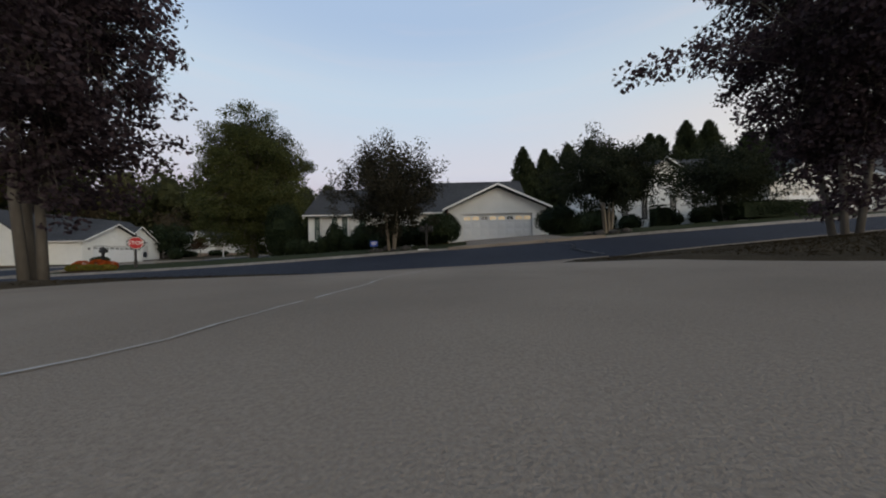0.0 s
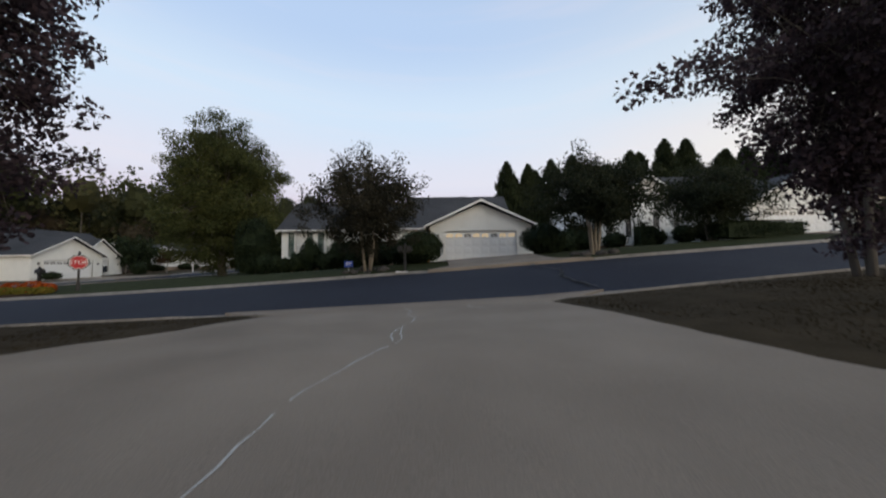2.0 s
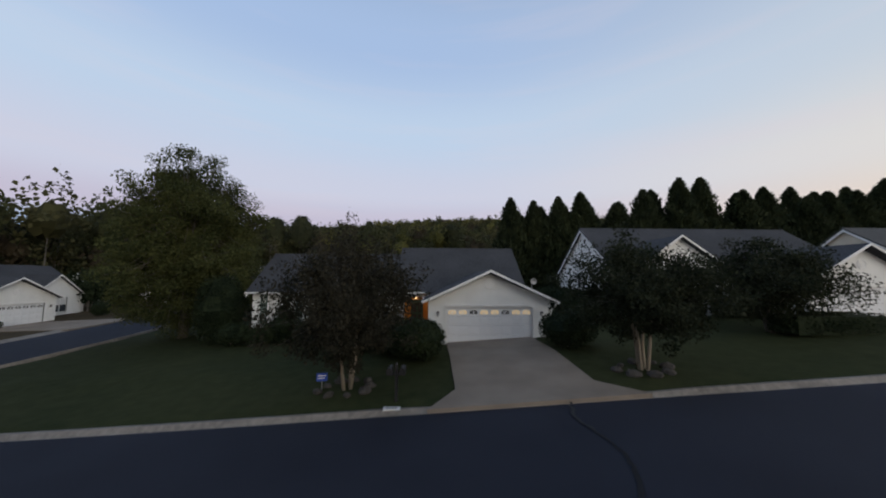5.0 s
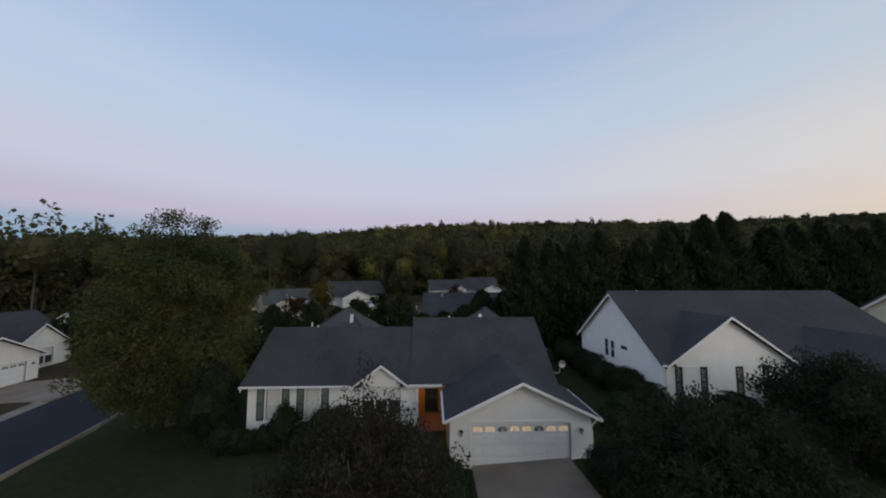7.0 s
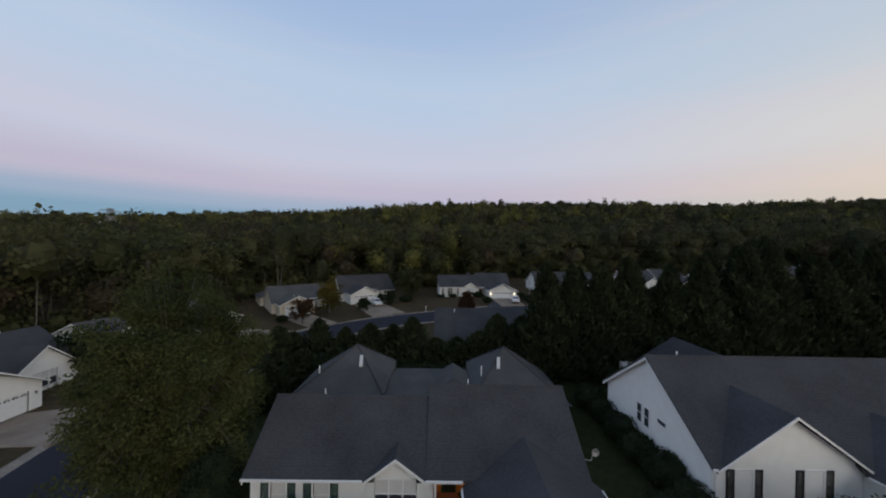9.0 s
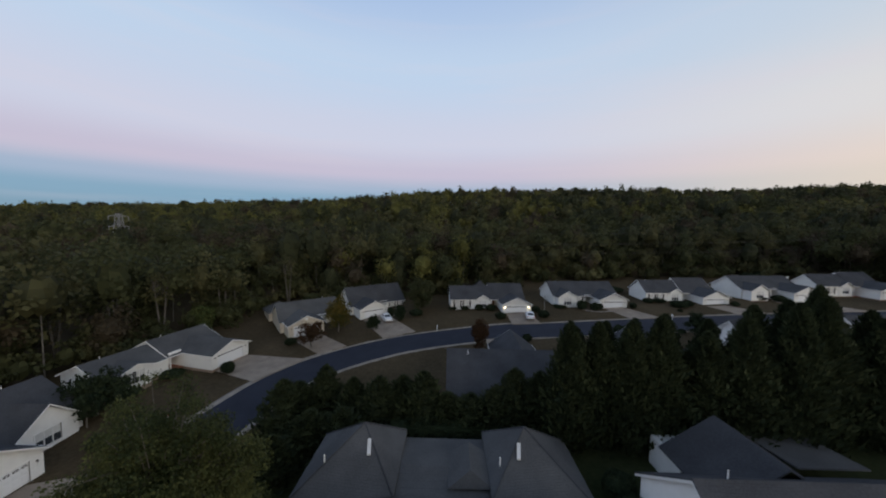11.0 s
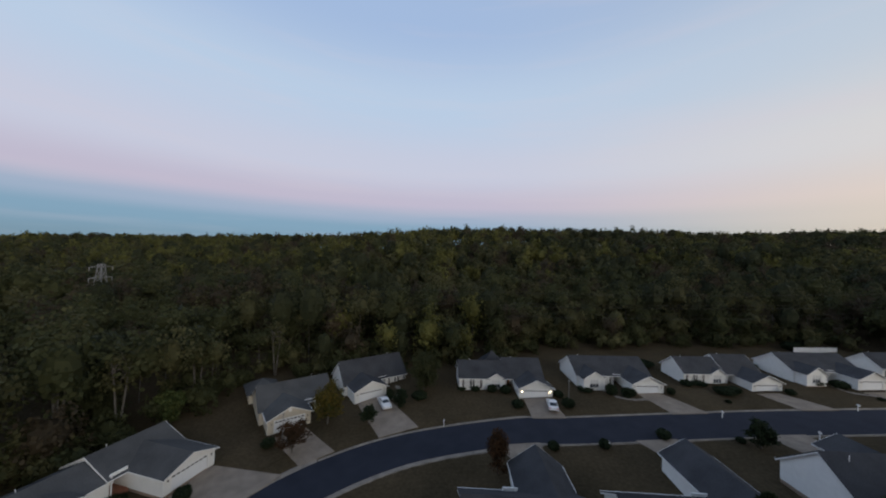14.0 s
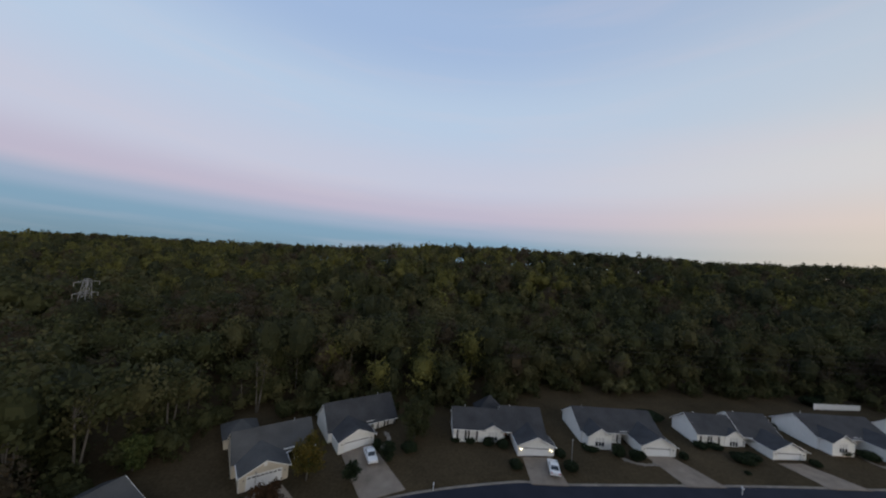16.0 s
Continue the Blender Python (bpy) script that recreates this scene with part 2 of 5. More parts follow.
# ---- mesh tools ----
class Mesh:
    """Collects vertices and faces; flip mirrors x."""

    def __init__(self, flip=False):
        self.v, self.f, self.s = [], [], (-1 if flip else 1)

    def add(self, pts, faces):
        n = len(self.v)
        self.v += [(self.s * p[0], p[1], p[2]) for p in pts]
        self.f += [tuple(n + i for i in (q if self.s > 0 else reversed(q))) for q in faces]
        return self

    def box(self, x0, x1, y0, y1, z0, z1):
        p = [(x, y, z) for z in (z0, z1) for y in (y0, y1) for x in (x0, x1)]
        return self.add(p, [(0, 2, 3, 1), (4, 5, 7, 6), (0, 1, 5, 4), (2, 6, 7, 3), (0, 4, 6, 2), (1, 3, 7, 5)])

    def prism(self, ring, d):
        """A flat ring of points (counter-clockwise seen from where d points) pushed along d."""
        n = len(ring)
        top = [tuple(a + b for a, b in zip(p, d)) for p in ring]
        return self.add(list(ring) + top, [tuple(reversed(range(n))), tuple(range(n, 2 * n))] + [(i, (i + 1) % n, n + (i + 1) % n, n + i) for i in range(n)])

    def slab(self, a, b, c, d, t=0.14):
        """A sloping slab whose top has the corners a b c d, counter-clockwise from above."""
        low = [(p[0], p[1], p[2] - t) for p in (a, b, c, d)]
        return self.add(low + [a, b, c, d], [(3, 2, 1, 0), (4, 5, 6, 7), (0, 1, 5, 4), (1, 2, 6, 5), (2, 3, 7, 6), (3, 0, 4, 7)])

    def wall(self, x0, x1, y0, y1, z0, z1, holes=()):
        """A wall along x with rectangular openings (xa, xb, za, zb) that go through it."""
        cuts = sorted({x0, x1, *[h[0] for h in holes], *[h[1] for h in holes]})
        for a, b in zip(cuts, cuts[1:]):
            mid, z = (a + b) / 2, z0
            for h in sorted((h for h in holes if h[0] < mid < h[1]), key=lambda h: h[2]):
                if h[2] > z:
                    self.box(a, b, y0, y1, z, h[2])
                z = h[3]
            if z < z1:
                self.box(a, b, y0, y1, z, z1)
        return self

    def tube(self, pts, radii, sides=6):
        rings = []
        for i, p in enumerate(pts):
            p = Vector(p)
            d = (Vector(pts[min(i + 1, len(pts) - 1)]) - Vector(pts[max(i - 1, 0)])).normalized()
            u = d.orthogonal().normalized()
            w = d.cross(u)
            rings.append([p + (u * math.cos(k * math.tau / sides) + w * math.sin(k * math.tau / sides)) * radii[i] for k in range(sides)])
        n = sides
        faces = [(j * n + k, j * n + (k + 1) % n, (j + 1) * n + (k + 1) % n, (j + 1) * n + k) for j in range(len(pts) - 1) for k in range(n)]
        faces += [tuple(reversed(range(n))), tuple((len(pts) - 1) * n + k for k in range(n))]
        return self.add([tuple(p) for r in rings for p in r], faces)

    def lathe(self, c, profile, sides=12, axis="z"):
        """A turned shape round c; profile rows are (radius, height along the axis)."""
        pts = []
        for r, h in profile:
            for k in range(sides):
                a, b = r * math.cos(k * math.tau / sides), r * math.sin(k * math.tau / sides)
                pts.append({"z": (c[0] + a, c[1] + b, c[2] + h), "y": (c[0] + a, c[1] - h, c[2] + b), "x": (c[0] + h, c[1] + a, c[2] + b)}[axis])
        n, m = sides, len(profile)
        faces = [(j * n + k, j * n + (k + 1) % n, (j + 1) * n + (k + 1) % n, (j + 1) * n + k) for j in range(m - 1) for k in range(n)]
        faces += [tuple(reversed(range(n))), tuple((m - 1) * n + k for k in range(n))]
        return self.add(pts, faces)

    def data(self, name, mat, smooth=False, bevel=0.0):
        me = bpy.data.meshes.new(name)
        me.from_pydata(self.v, [], self.f)
        if name.endswith(("wall", "roof")):
            b = bmesh.new()
            b.from_mesh(me)
            bmesh.ops.remove_doubles(b, verts=b.verts[:], dist=0.0015)
            b.to_mesh(me)
            b.free()
        if bevel:
            b = bmesh.new()
            b.from_mesh(me)
            bmesh.ops.bevel(b, geom=b.edges[:], offset=bevel, segments=2, affect="EDGES", clamp_overlap=True)
            b.to_mesh(me)
            b.free()
        me.materials.append(mat)
        if smooth:
            me.polygons.foreach_set("use_smooth", [True] * len(me.polygons))
        me.update()
        return me


def part(name, mb, mat, parent=None, label="", smooth=False, bevel=0.0, kind=""):
    ob = new(name, mb.data(name, mat, smooth, bevel))
    ob.parent = parent
    return tagged(ob, label, kind=kind)


def thing(name, m, label, category, group="", kind=""):
    ob = new(name)
    ob.empty_display_size = 0.3
    ob.matrix_basis = m
    return tagged(ob, label, category, group, kind)


def quads(name, verts, mat, smooth=False):
    """A mesh of loose quads from an array of shape (n, 4, 3)."""
    n = len(verts)
    me = bpy.data.meshes.new(name)
    me.vertices.add(4 * n)
    me.vertices.foreach_set("co", np.ascontiguousarray(verts, dtype=np.float32).ravel())
    me.loops.add(4 * n)
    me.loops.foreach_set("vertex_index", np.arange(4 * n, dtype=np.int32))
    me.polygons.add(n)
    me.polygons.foreach_set("loop_start", np.arange(0, 4 * n, 4, dtype=np.int32))
    me.materials.append(mat)
    me.update(calc_edges=True)
    return me


# ---- the lie of the land ----
LAND_Y = (-400, -30, 0, 4, 8.4, 15.4, 16.4, 20, 23, 40, 65, 80, 90, 104, 125, 170, 230, 290, 360, 700, 1800)
LAND_Z = (-3, -0.6, -0.90, -0.89, -1.08, -0.48, -0.42, -0.06, -0.02, 0.15, 0.9, 1.65, 2.65, 3.6, 5.5, 10.5, 23.2, 35.4, 38, 40, 36)


def land(x, y):
    """The height of the ground, the road's crown included."""
    x, y = np.asarray(x, float), np.asarray(y, float)
    s = np.interp(y, (0, 6, 10, 16, 35, 70, 90, 130), (0.012, 0.026, 0.046, 0.064, 0.062, 0.045, 0.037, 0.03))
    bank = np.maximum(x - 2.6, 0) * np.interp(x, (2, 12, 30), (1, 1, 0.3)) * np.interp(y, (-2, 2, 6, 10, 16), (0.0, 0.07, 0.06, 0.024, 0.0))
    lean = np.where(x < 0, 23 * np.tanh(x / 23), 115 * np.tanh(x / 115))
    far = np.clip((y - 130) / 150, 0, 1)
    roll = far * (1.5 * np.sin(x / 61 + 0.7) + 0.8 * np.sin(x / 27 + 2) + 0.034 * x + 4.8 * np.exp(-(((x + 30) / 130) ** 2)))
    west = 6 * np.clip((-x - 70) / 120, 0, 1) * np.clip(1 - y / 160, 0, 1)
    return np.interp(y, LAND_Y, LAND_Z) + s * lean + bank + roll + west


def lz(x, y):
    return float(land(x, y))


def smooth_line(pts, step=1.5):
    """A curve through the points (Catmull-Rom), at even steps."""
    p = [np.array(q, float) for q in pts]
    p = [2 * p[0] - p[1]] + p + [2 * p[-1] - p[-2]]
    out = []
    for a, b, c, d in zip(p, p[1:], p[2:], p[3:]):
        n = max(2, int(np.linalg.norm(c - b) / step))
        for t in np.arange(n) / n:
            out.append(0.5 * (2 * b + (c - a) * t + (2 * a - 5 * b + 4 * c - d) * t**2 + (3 * b - a - 3 * c + d) * t**3))
    out.append(p[-2])
    return np.array(out)


MAIN = smooth_line([(-24.5, 12.4), (-10, 12.45), (5, 12.35), (16, 12.2), (30, 12.2), (70, 12.6), (150, 13)], 1.2)
BACK = smooth_line([(-26.5, -60), (-27, -20), (-26.9, 5), (-26.7, 18), (-27.9, 29), (-29.9, 40), (-29.6, 51), (-24.8, 63.6), (-11.2, 73.8), (8.5, 79.2), (19.5, 79.7), (60, 83.2), (110, 86.5), (170, 90)], 1.2)
HALF, FAR = 3.75, 3.0


def offset_line(line, off):
    d = np.gradient(line, axis=0)
    d /= np.linalg.norm(d, axis=1)[:, None]
    return line + off * np.stack([-d[:, 1], d[:, 0]], 1)


def road_distance(x, y):
    best = np.full(x.shape, 1e9)
    for line in (MAIN, BACK):
        for p in line:
            np.minimum(best, (x - p[0]) ** 2 + (y - p[1]) ** 2, out=best)
    return np.sqrt(best)


def spread(*runs):
    """Grid lines from runs of (start, end, step)."""
    return np.unique(np.concatenate([np.arange(a, b, s) for a, b, s in runs]).round(3))


def build_ground():
    xs = spread((-1800, -200, 160), (-200, -70, 10), (-70, -40, 2.0), (-40, 40, 0.8), (40, 120, 1.1), (120, 300, 12), (300, 1900, 160))
    ys = spread((-400, -20, 40), (-20, -2, 2), (-2, 22, 0.6), (22, 60, 1.2), (60, 92, 0.9), (92, 130, 3), (130, 330, 10), (330, 1900, 150))
    X, Y = np.meshgrid(xs, ys)
    Z = land(X, Y)
    near = (np.abs(X) < 180) & (Y < 120)
    d = np.full(X.shape, 99.0)
    d[near] = road_distance(X[near], Y[near])
    edge = np.where((Y > 12.45) & (X > -21) & (Y < 25), FAR + 0.40, HALF + 0.85)
    Z += 0.03 - 0.30 * np.clip((edge - d) / 0.6, 0, 1)
    # the shallow bed below the driveway in front
    bed = np.clip((X - np.interp(Y, (1.5, 7.8), (-4.2, -2.65))) / 0.4, 0, 1) * np.clip((np.interp(Y, (1.5, 7.8), (3.40, 2.92)) - X) / 0.4, 0, 1) * np.clip((9.5 - Y) / 0.5, 0, 1) * (Y > -14)
    Z -= 0.10 * bed
    Z += np.where(d > 5, 0.02 * np.sin(X * 1.7) * np.sin(Y * 1.3), 0) * (1 - bed)
    me = bpy.data.meshes.new("ground")
    nx, ny = len(xs), len(ys)
    i = np.arange(nx * ny).reshape(ny, nx)
    faces = np.stack([i[:-1, :-1], i[:-1, 1:], i[1:, 1:], i[1:, :-1]], -1).reshape(-1, 4)
    me.from_pydata(np.stack([X, Y, Z], -1).reshape(-1, 3).tolist(), [], faces.tolist())
    me.materials.append(M_LAWN)
    me.materials.append(M_LAWN_GREEN)
    me.materials.append(M_LAWN_NEAR)
    cx, cy = (X[:-1, :-1] + X[1:, 1:]).ravel() / 2, (Y[:-1, :-1] + Y[1:, 1:]).ravel() / 2
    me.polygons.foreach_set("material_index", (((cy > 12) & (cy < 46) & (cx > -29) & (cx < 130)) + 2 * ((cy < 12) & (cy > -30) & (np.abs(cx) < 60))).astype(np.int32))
    me.polygons.foreach_set("use_smooth", [True] * len(me.polygons))
    tagged(new("ground", me), "rolling dull green and brown lawn and field", "ground", kind="structure")


# where drives meet the street the kerb is dropped: x, y, reach
MOUTHS = ((0.15, 8.3, 4.2), (3.85, 15.7, 3.7), (26, 15.7, 3.8), (-33.2, 41, 3.8), (-29.4, 63.4, 4.6), (-23.6, 71, 3.2), (-12.2, 78.3, 3.8), (15.2, 83.4, 3.6),
          (42.5, 85.4, 3.9), (68.8, 87.6, 4), (93.3, 89.3, 4), (8, 75.3, 3.6), (31, 77, 3.8), (53.8, 79, 4))


def dropped(x, y):
    return max(min(1.0, max(0.0, (r + 1.1 - math.hypot(x - a, y - b)) / 1.8)) for a, b, r in MOUTHS)


def strip(name, line, offs, lift, mat, label, category):
    """A ribbon along a line: offs are the cross positions, lift their heights above the land."""
    cols = [offset_line(line, o) for o in offs]
    pts, faces, n = [], [], len(offs)
    for row in zip(*cols):
        for p, h in zip(row, lift):
            if h > 0.03:
                h += (0.0 - h) * dropped(*p)
            pts.append((p[0], p[1], lz(*p) + h))
    for j in range(len(line) - 1):
        for k in range(n - 1):
            a = j * n + k
            faces.append((a + 1, a, a + n, a + n + 1))
    me = bpy.data.meshes.new(name)
    me.from_pydata(pts, [], faces)
    me.materials.append(mat)
    me.polygons.foreach_set("use_smooth", [True] * len(me.polygons))
    return tagged(new(name, me), label, category, kind="structure")


def apron(name, a0, a1, b0, b1, label, mat=None, lift=0.075, rows=14):
    """A concrete drive between the edge a0-a1 (at the garage) and b0-b1 (at the road), laid on the land."""
    mb, cols = Mesh(), 5
    pts = []
    for j in range(rows + 1):
        t = j / rows
        for k in range(cols + 1):
            u = k / cols
            x = (a0[0] * (1 - u) + a1[0] * u) * (1 - t) + (b0[0] * (1 - u) + b1[0] * u) * t
            y = (a0[1] * (1 - u) + a1[1] * u) * (1 - t) + (b0[1] * (1 - u) + b1[1] * u) * t
            pts.append((x, y, lz(x, y) + lift))
    n = cols + 1
    faces = [(j * n + k, (j + 1) * n + k, (j + 1) * n + k + 1, j * n + k + 1) for j in range(rows) for k in range(cols)]
    m = len(pts)
    edge = [k for k in range(n)] + [j * n + cols for j in range(1, rows + 1)] + [rows * n + k for k in range(cols - 1, -1, -1)] + [j * n for j in range(rows - 1, 0, -1)]
    low = [(pts[e][0], pts[e][1], pts[e][2] - 0.25) for e in edge]
    faces += [(edge[i], edge[(i + 1) % len(edge)], m + (i + 1) % len(edge), m + i) for i in range(len(edge))]
    mb.add(pts + low, faces)
    return part(name, mb, mat or M_CONC, None, label, kind="structure")


build_ground()
strip("road", MAIN, (-HALF, -1.9, 0, 1.6, FAR), (-0.05, -0.01, 0.02, -0.01, -0.05), M_ASPHALT, "dark blue-grey asphalt street", "road")
strip("road", BACK, (-HALF, -1.9, 0, 1.9, HALF), (-0.055, -0.015, 0.012, -0.015, -0.055), M_ASPHALT, "dark asphalt street curving round the houses", "road")
KERB_O, KERB_H = (HALF - 0.06, HALF + 0.30, HALF + 0.55, HALF + 0.85, HALF + 0.87), (-0.045, -0.055, 0.055, 0.07, -0.30)


KERB_N = (FAR - 0.06, FAR + 0.06, FAR + 0.14, FAR + 0.28, FAR + 0.30)
KERB_S = (HALF - 0.06, HALF + 0.06, HALF + 0.16, HALF + 0.34, HALF + 0.36)


def kerb(line, side, cross=KERB_O, label="rolled pale concrete kerb and gutter"):
    offs = cross if side > 0 else tuple(-o for o in reversed(cross))
    lift = KERB_H if side > 0 else tuple(reversed(KERB_H))
    strip("kerb", line, offs, lift, M_KERB, label, "kerb")


join = int(np.argmin(np.abs(BACK[:, 1] - 7.6))), int(np.argmin(np.abs(BACK[:, 1] - 16.0)))
kerb(MAIN, 1, KERB_N)
kerb(MAIN, -1)
turn = int(np.argmin(np.hypot(BACK[:, 0] + 20.0, BACK[:, 1] - 67.5)))
kerb(BACK[: turn + 1], 1)
kerb(BACK[turn:], 1, KERB_S)
kerb(BACK[: join[0]], -1)
bend = int(np.argmin(np.abs(BACK[:, 1] - 46.0)))
kerb(BACK[join[1]: bend + 1], -1, KERB_S)
past = int(np.argmin(np.abs(BACK[:, 0] - 12.0) + 100 * (BACK[:, 1] < 60)))
kerb(BACK[bend: past + 1], -1)
kerb(BACK[past:], -1, KERB_S)


# ---- houses ----
def window(parent, flip, xc, w, z0, z1, y, lites=1, shutters=None, blind=True, half_blind=False):
    """A sash window in an opening of the front wall, with casing, panes, rail and shutters."""
    win = part("window", Mesh(flip).box(xc - w / 2 - 0.09, xc - w / 2, y - 0.05, y + 0.06, z0 - 0.06, z1 + 0.09)
               .box(xc + w / 2, xc + w / 2 + 0.09, y - 0.05, y + 0.06, z0 - 0.06, z1 + 0.09)
               .box(xc - w / 2, xc + w / 2, y - 0.05, y + 0.06, z1, z1 + 0.09)
               .box(xc - w / 2 - 0.12, xc + w / 2 + 0.12, y - 0.08, y + 0.06, z0 - 0.08, z0), M_TRIM, parent)
    step = w / lites
    for i in range(lites):
        a = xc - w / 2 + i * step
        zm = (z0 + z1) / 2
        part("pane", Mesh(flip).box(a + 0.03, a + step - 0.03, y + 0.075, y + 0.085, z0 + 0.03, zm - 0.02), M_GLASS if not blind else M_BLIND, win)
        part("pane", Mesh(flip).box(a + 0.03, a + step - 0.03, y + 0.055, y + 0.065, zm + 0.02, z1 - 0.03), M_BLIND if blind or half_blind else M_GLASS, win)
        if i:
            part("mullion", Mesh(flip).box(a - 0.03, a + 0.03, y - 0.02, y + 0.07, z0, z1), M_TRIM, win)
    part("meeting_rail", Mesh(flip).box(xc - w / 2, xc + w / 2, y + 0.02, y + 0.07, (z0 + z1) / 2 - 0.025, (z0 + z1) / 2 + 0.025), M_TRIM, win)
    if blind:
        part("blind", Mesh(flip).box(xc - w / 2, xc + w / 2, y + 0.12, y + 0.14, z0 + (z1 - z0) * 0.15, z1), M_BLIND, win)
    part("backing", Mesh(flip).box(xc - w / 2, xc + w / 2, y + 0.16, y + 0.18, z0, z1), M_GLASS, win)
    if shutters:
        for s in (-1, 1):
            c = xc + s * (w / 2 + 0.10 + 0.23)
            mb = Mesh(flip)
            mb.box(c - 0.22, c - 0.16, y - 0.045, y - 0.002, z0 - 0.05, z1 + 0.06).box(c + 0.16, c + 0.22, y - 0.045, y - 0.002, z0 - 0.05, z1 + 0.06)
            for k in range(3):
                zz = z0 - 0.05 + k * (z1 - z0 + 0.03) / 2
                mb.box(c - 0.16, c + 0.16, y - 0.043, y - 0.002, zz, zz + 0.08)
            n = int((z1 - z0) / 0.09)
            for k in range(n):
                zz = z0 + k * (z1 - z0) / n
                mb.box(c - 0.16, c + 0.16, y - 0.034, y - 0.004, zz, zz + 0.06)
            part("shutter", mb, shutters, parent)


def garage_door(parent, flip, y, lit=True, w=4.88, h=2.13, detail=True):
    """A sectional door of four rows of raised panels, the top row glazed."""
    door = part("garage_door", Mesh(flip).box(-w / 2 - 0.14, -w / 2, y - 0.04, y + 0.1, 0, h + 0.14).box(w / 2, w / 2 + 0.14, y - 0.04, y + 0.1, 0, h + 0.14)
                .box(-w / 2, w / 2, y - 0.04, y + 0.1, h, h + 0.14), M_TRIM, parent)
    sh = h / 4
    for r in range(4):
        mb = Mesh(flip).box(-w / 2, w / 2, y + 0.10, y + 0.15, r * sh + 0.006, (r + 1) * sh - 0.006)
        cols = 8
        cw = w / cols
        if detail and r < 3:
            for c in range(cols):
                x0, x1, z0, z1 = -w / 2 + c * cw + 0.07, -w / 2 + (c + 1) * cw - 0.07, r * sh + 0.09, (r + 1) * sh - 0.09
                mb.add([(x0, y + 0.0995, z0), (x1, y + 0.0995, z0), (x1, y + 0.0995, z1), (x0, y + 0.0995, z1),
                        (x0 + 0.05, y + 0.083, z0 + 0.05), (x1 - 0.05, y + 0.083, z0 + 0.05), (x1 - 0.05, y + 0.083, z1 - 0.05), (x0 + 0.05, y + 0.083, z1 - 0.05)],
                       [(0, 1, 5, 4), (1, 2, 6, 5), (2, 3, 7, 6), (3, 0, 4, 7), (4, 5, 6, 7)])
        sec = part("door_section", mb, M_DOORW, door)
        if r == 3:
            for c in range(cols):
                x0, x1, z0 = -w / 2 + c * cw + 0.08, -w / 2 + (c + 1) * cw - 0.08, r * sh + 0.12
                ring = [(x0, y + 0.094, z0), (x1, y + 0.094, z0), (x1, y + 0.094, z0 + 0.13)]
                ring += [((x0 + x1) / 2 + (x1 - x0) / 2 * math.cos(a), y + 0.094, z0 + 0.13 + 0.10 * math.sin(a)) for a in (0.6, 1.2, 1.57, 1.95, 2.55)]
                ring += [(x0, y + 0.094, z0 + 0.13)]
                part("door_lite", Mesh(flip).prism(list(reversed(ring)), (0, 0.004, 0)), M_LITE if (lit and c not in (2, 5)) else M_LITE_DIM, door)
                if detail:
                    gr = Mesh(flip)
                    xm = (x0 + x1) / 2
                    for a in (0.55, 1.1, 1.57, 2.04, 2.59):
                        dx, dz = math.cos(a), math.sin(a)
                        ex, ez = xm + dx * (x1 - x0) * 0.46, z0 + 0.03 + dz * 0.19
                        gr.prism([(xm - 0.012, y + 0.0935, z0 + 0.02), (xm + 0.012, y + 0.0935, z0 + 0.02), (ex + 0.012, y + 0.0935, ez), (ex - 0.012, y + 0.0935, ez)][::-1], (0, -0.006, 0))
                    part("lite_grille", gr, M_DOORW, door)
    return door


def wall_lamp(parent, flip, x, y, z, lit=False):
    lamp = part("wall_lamp", Mesh(flip).box(x - 0.05, x + 0.05, y - 0.03, y - 0.002, z - 0.10, z + 0.12).tube([(x, y - 0.03, z + 0.08), (x, y - 0.12, z + 0.16), (x, y - 0.14, z + 0.11)], [0.012] * 3)
                .lathe((x, y - 0.14, z), [(0.02, 0.15), (0.10, 0.10), (0.10, 0.085)], 6), M_BLACKM, parent)
    part("lamp_glass", Mesh(flip).lathe((x, y - 0.14, z), [(0.05, -0.13), (0.085, 0.085), (0.02, 0.088)], 6), M_LAMPG if lit else M_LAMPO, lamp)


def gable_fill(mb, x0, x1, y0, y1, z0, xc, zc):
    """A triangular wall over x0..x1 with its point at xc, zc."""
    mb.prism([(x0, y1, z0), (x1, y1, z0), (xc, y1, zc)], (0, y0 - y1, 0))


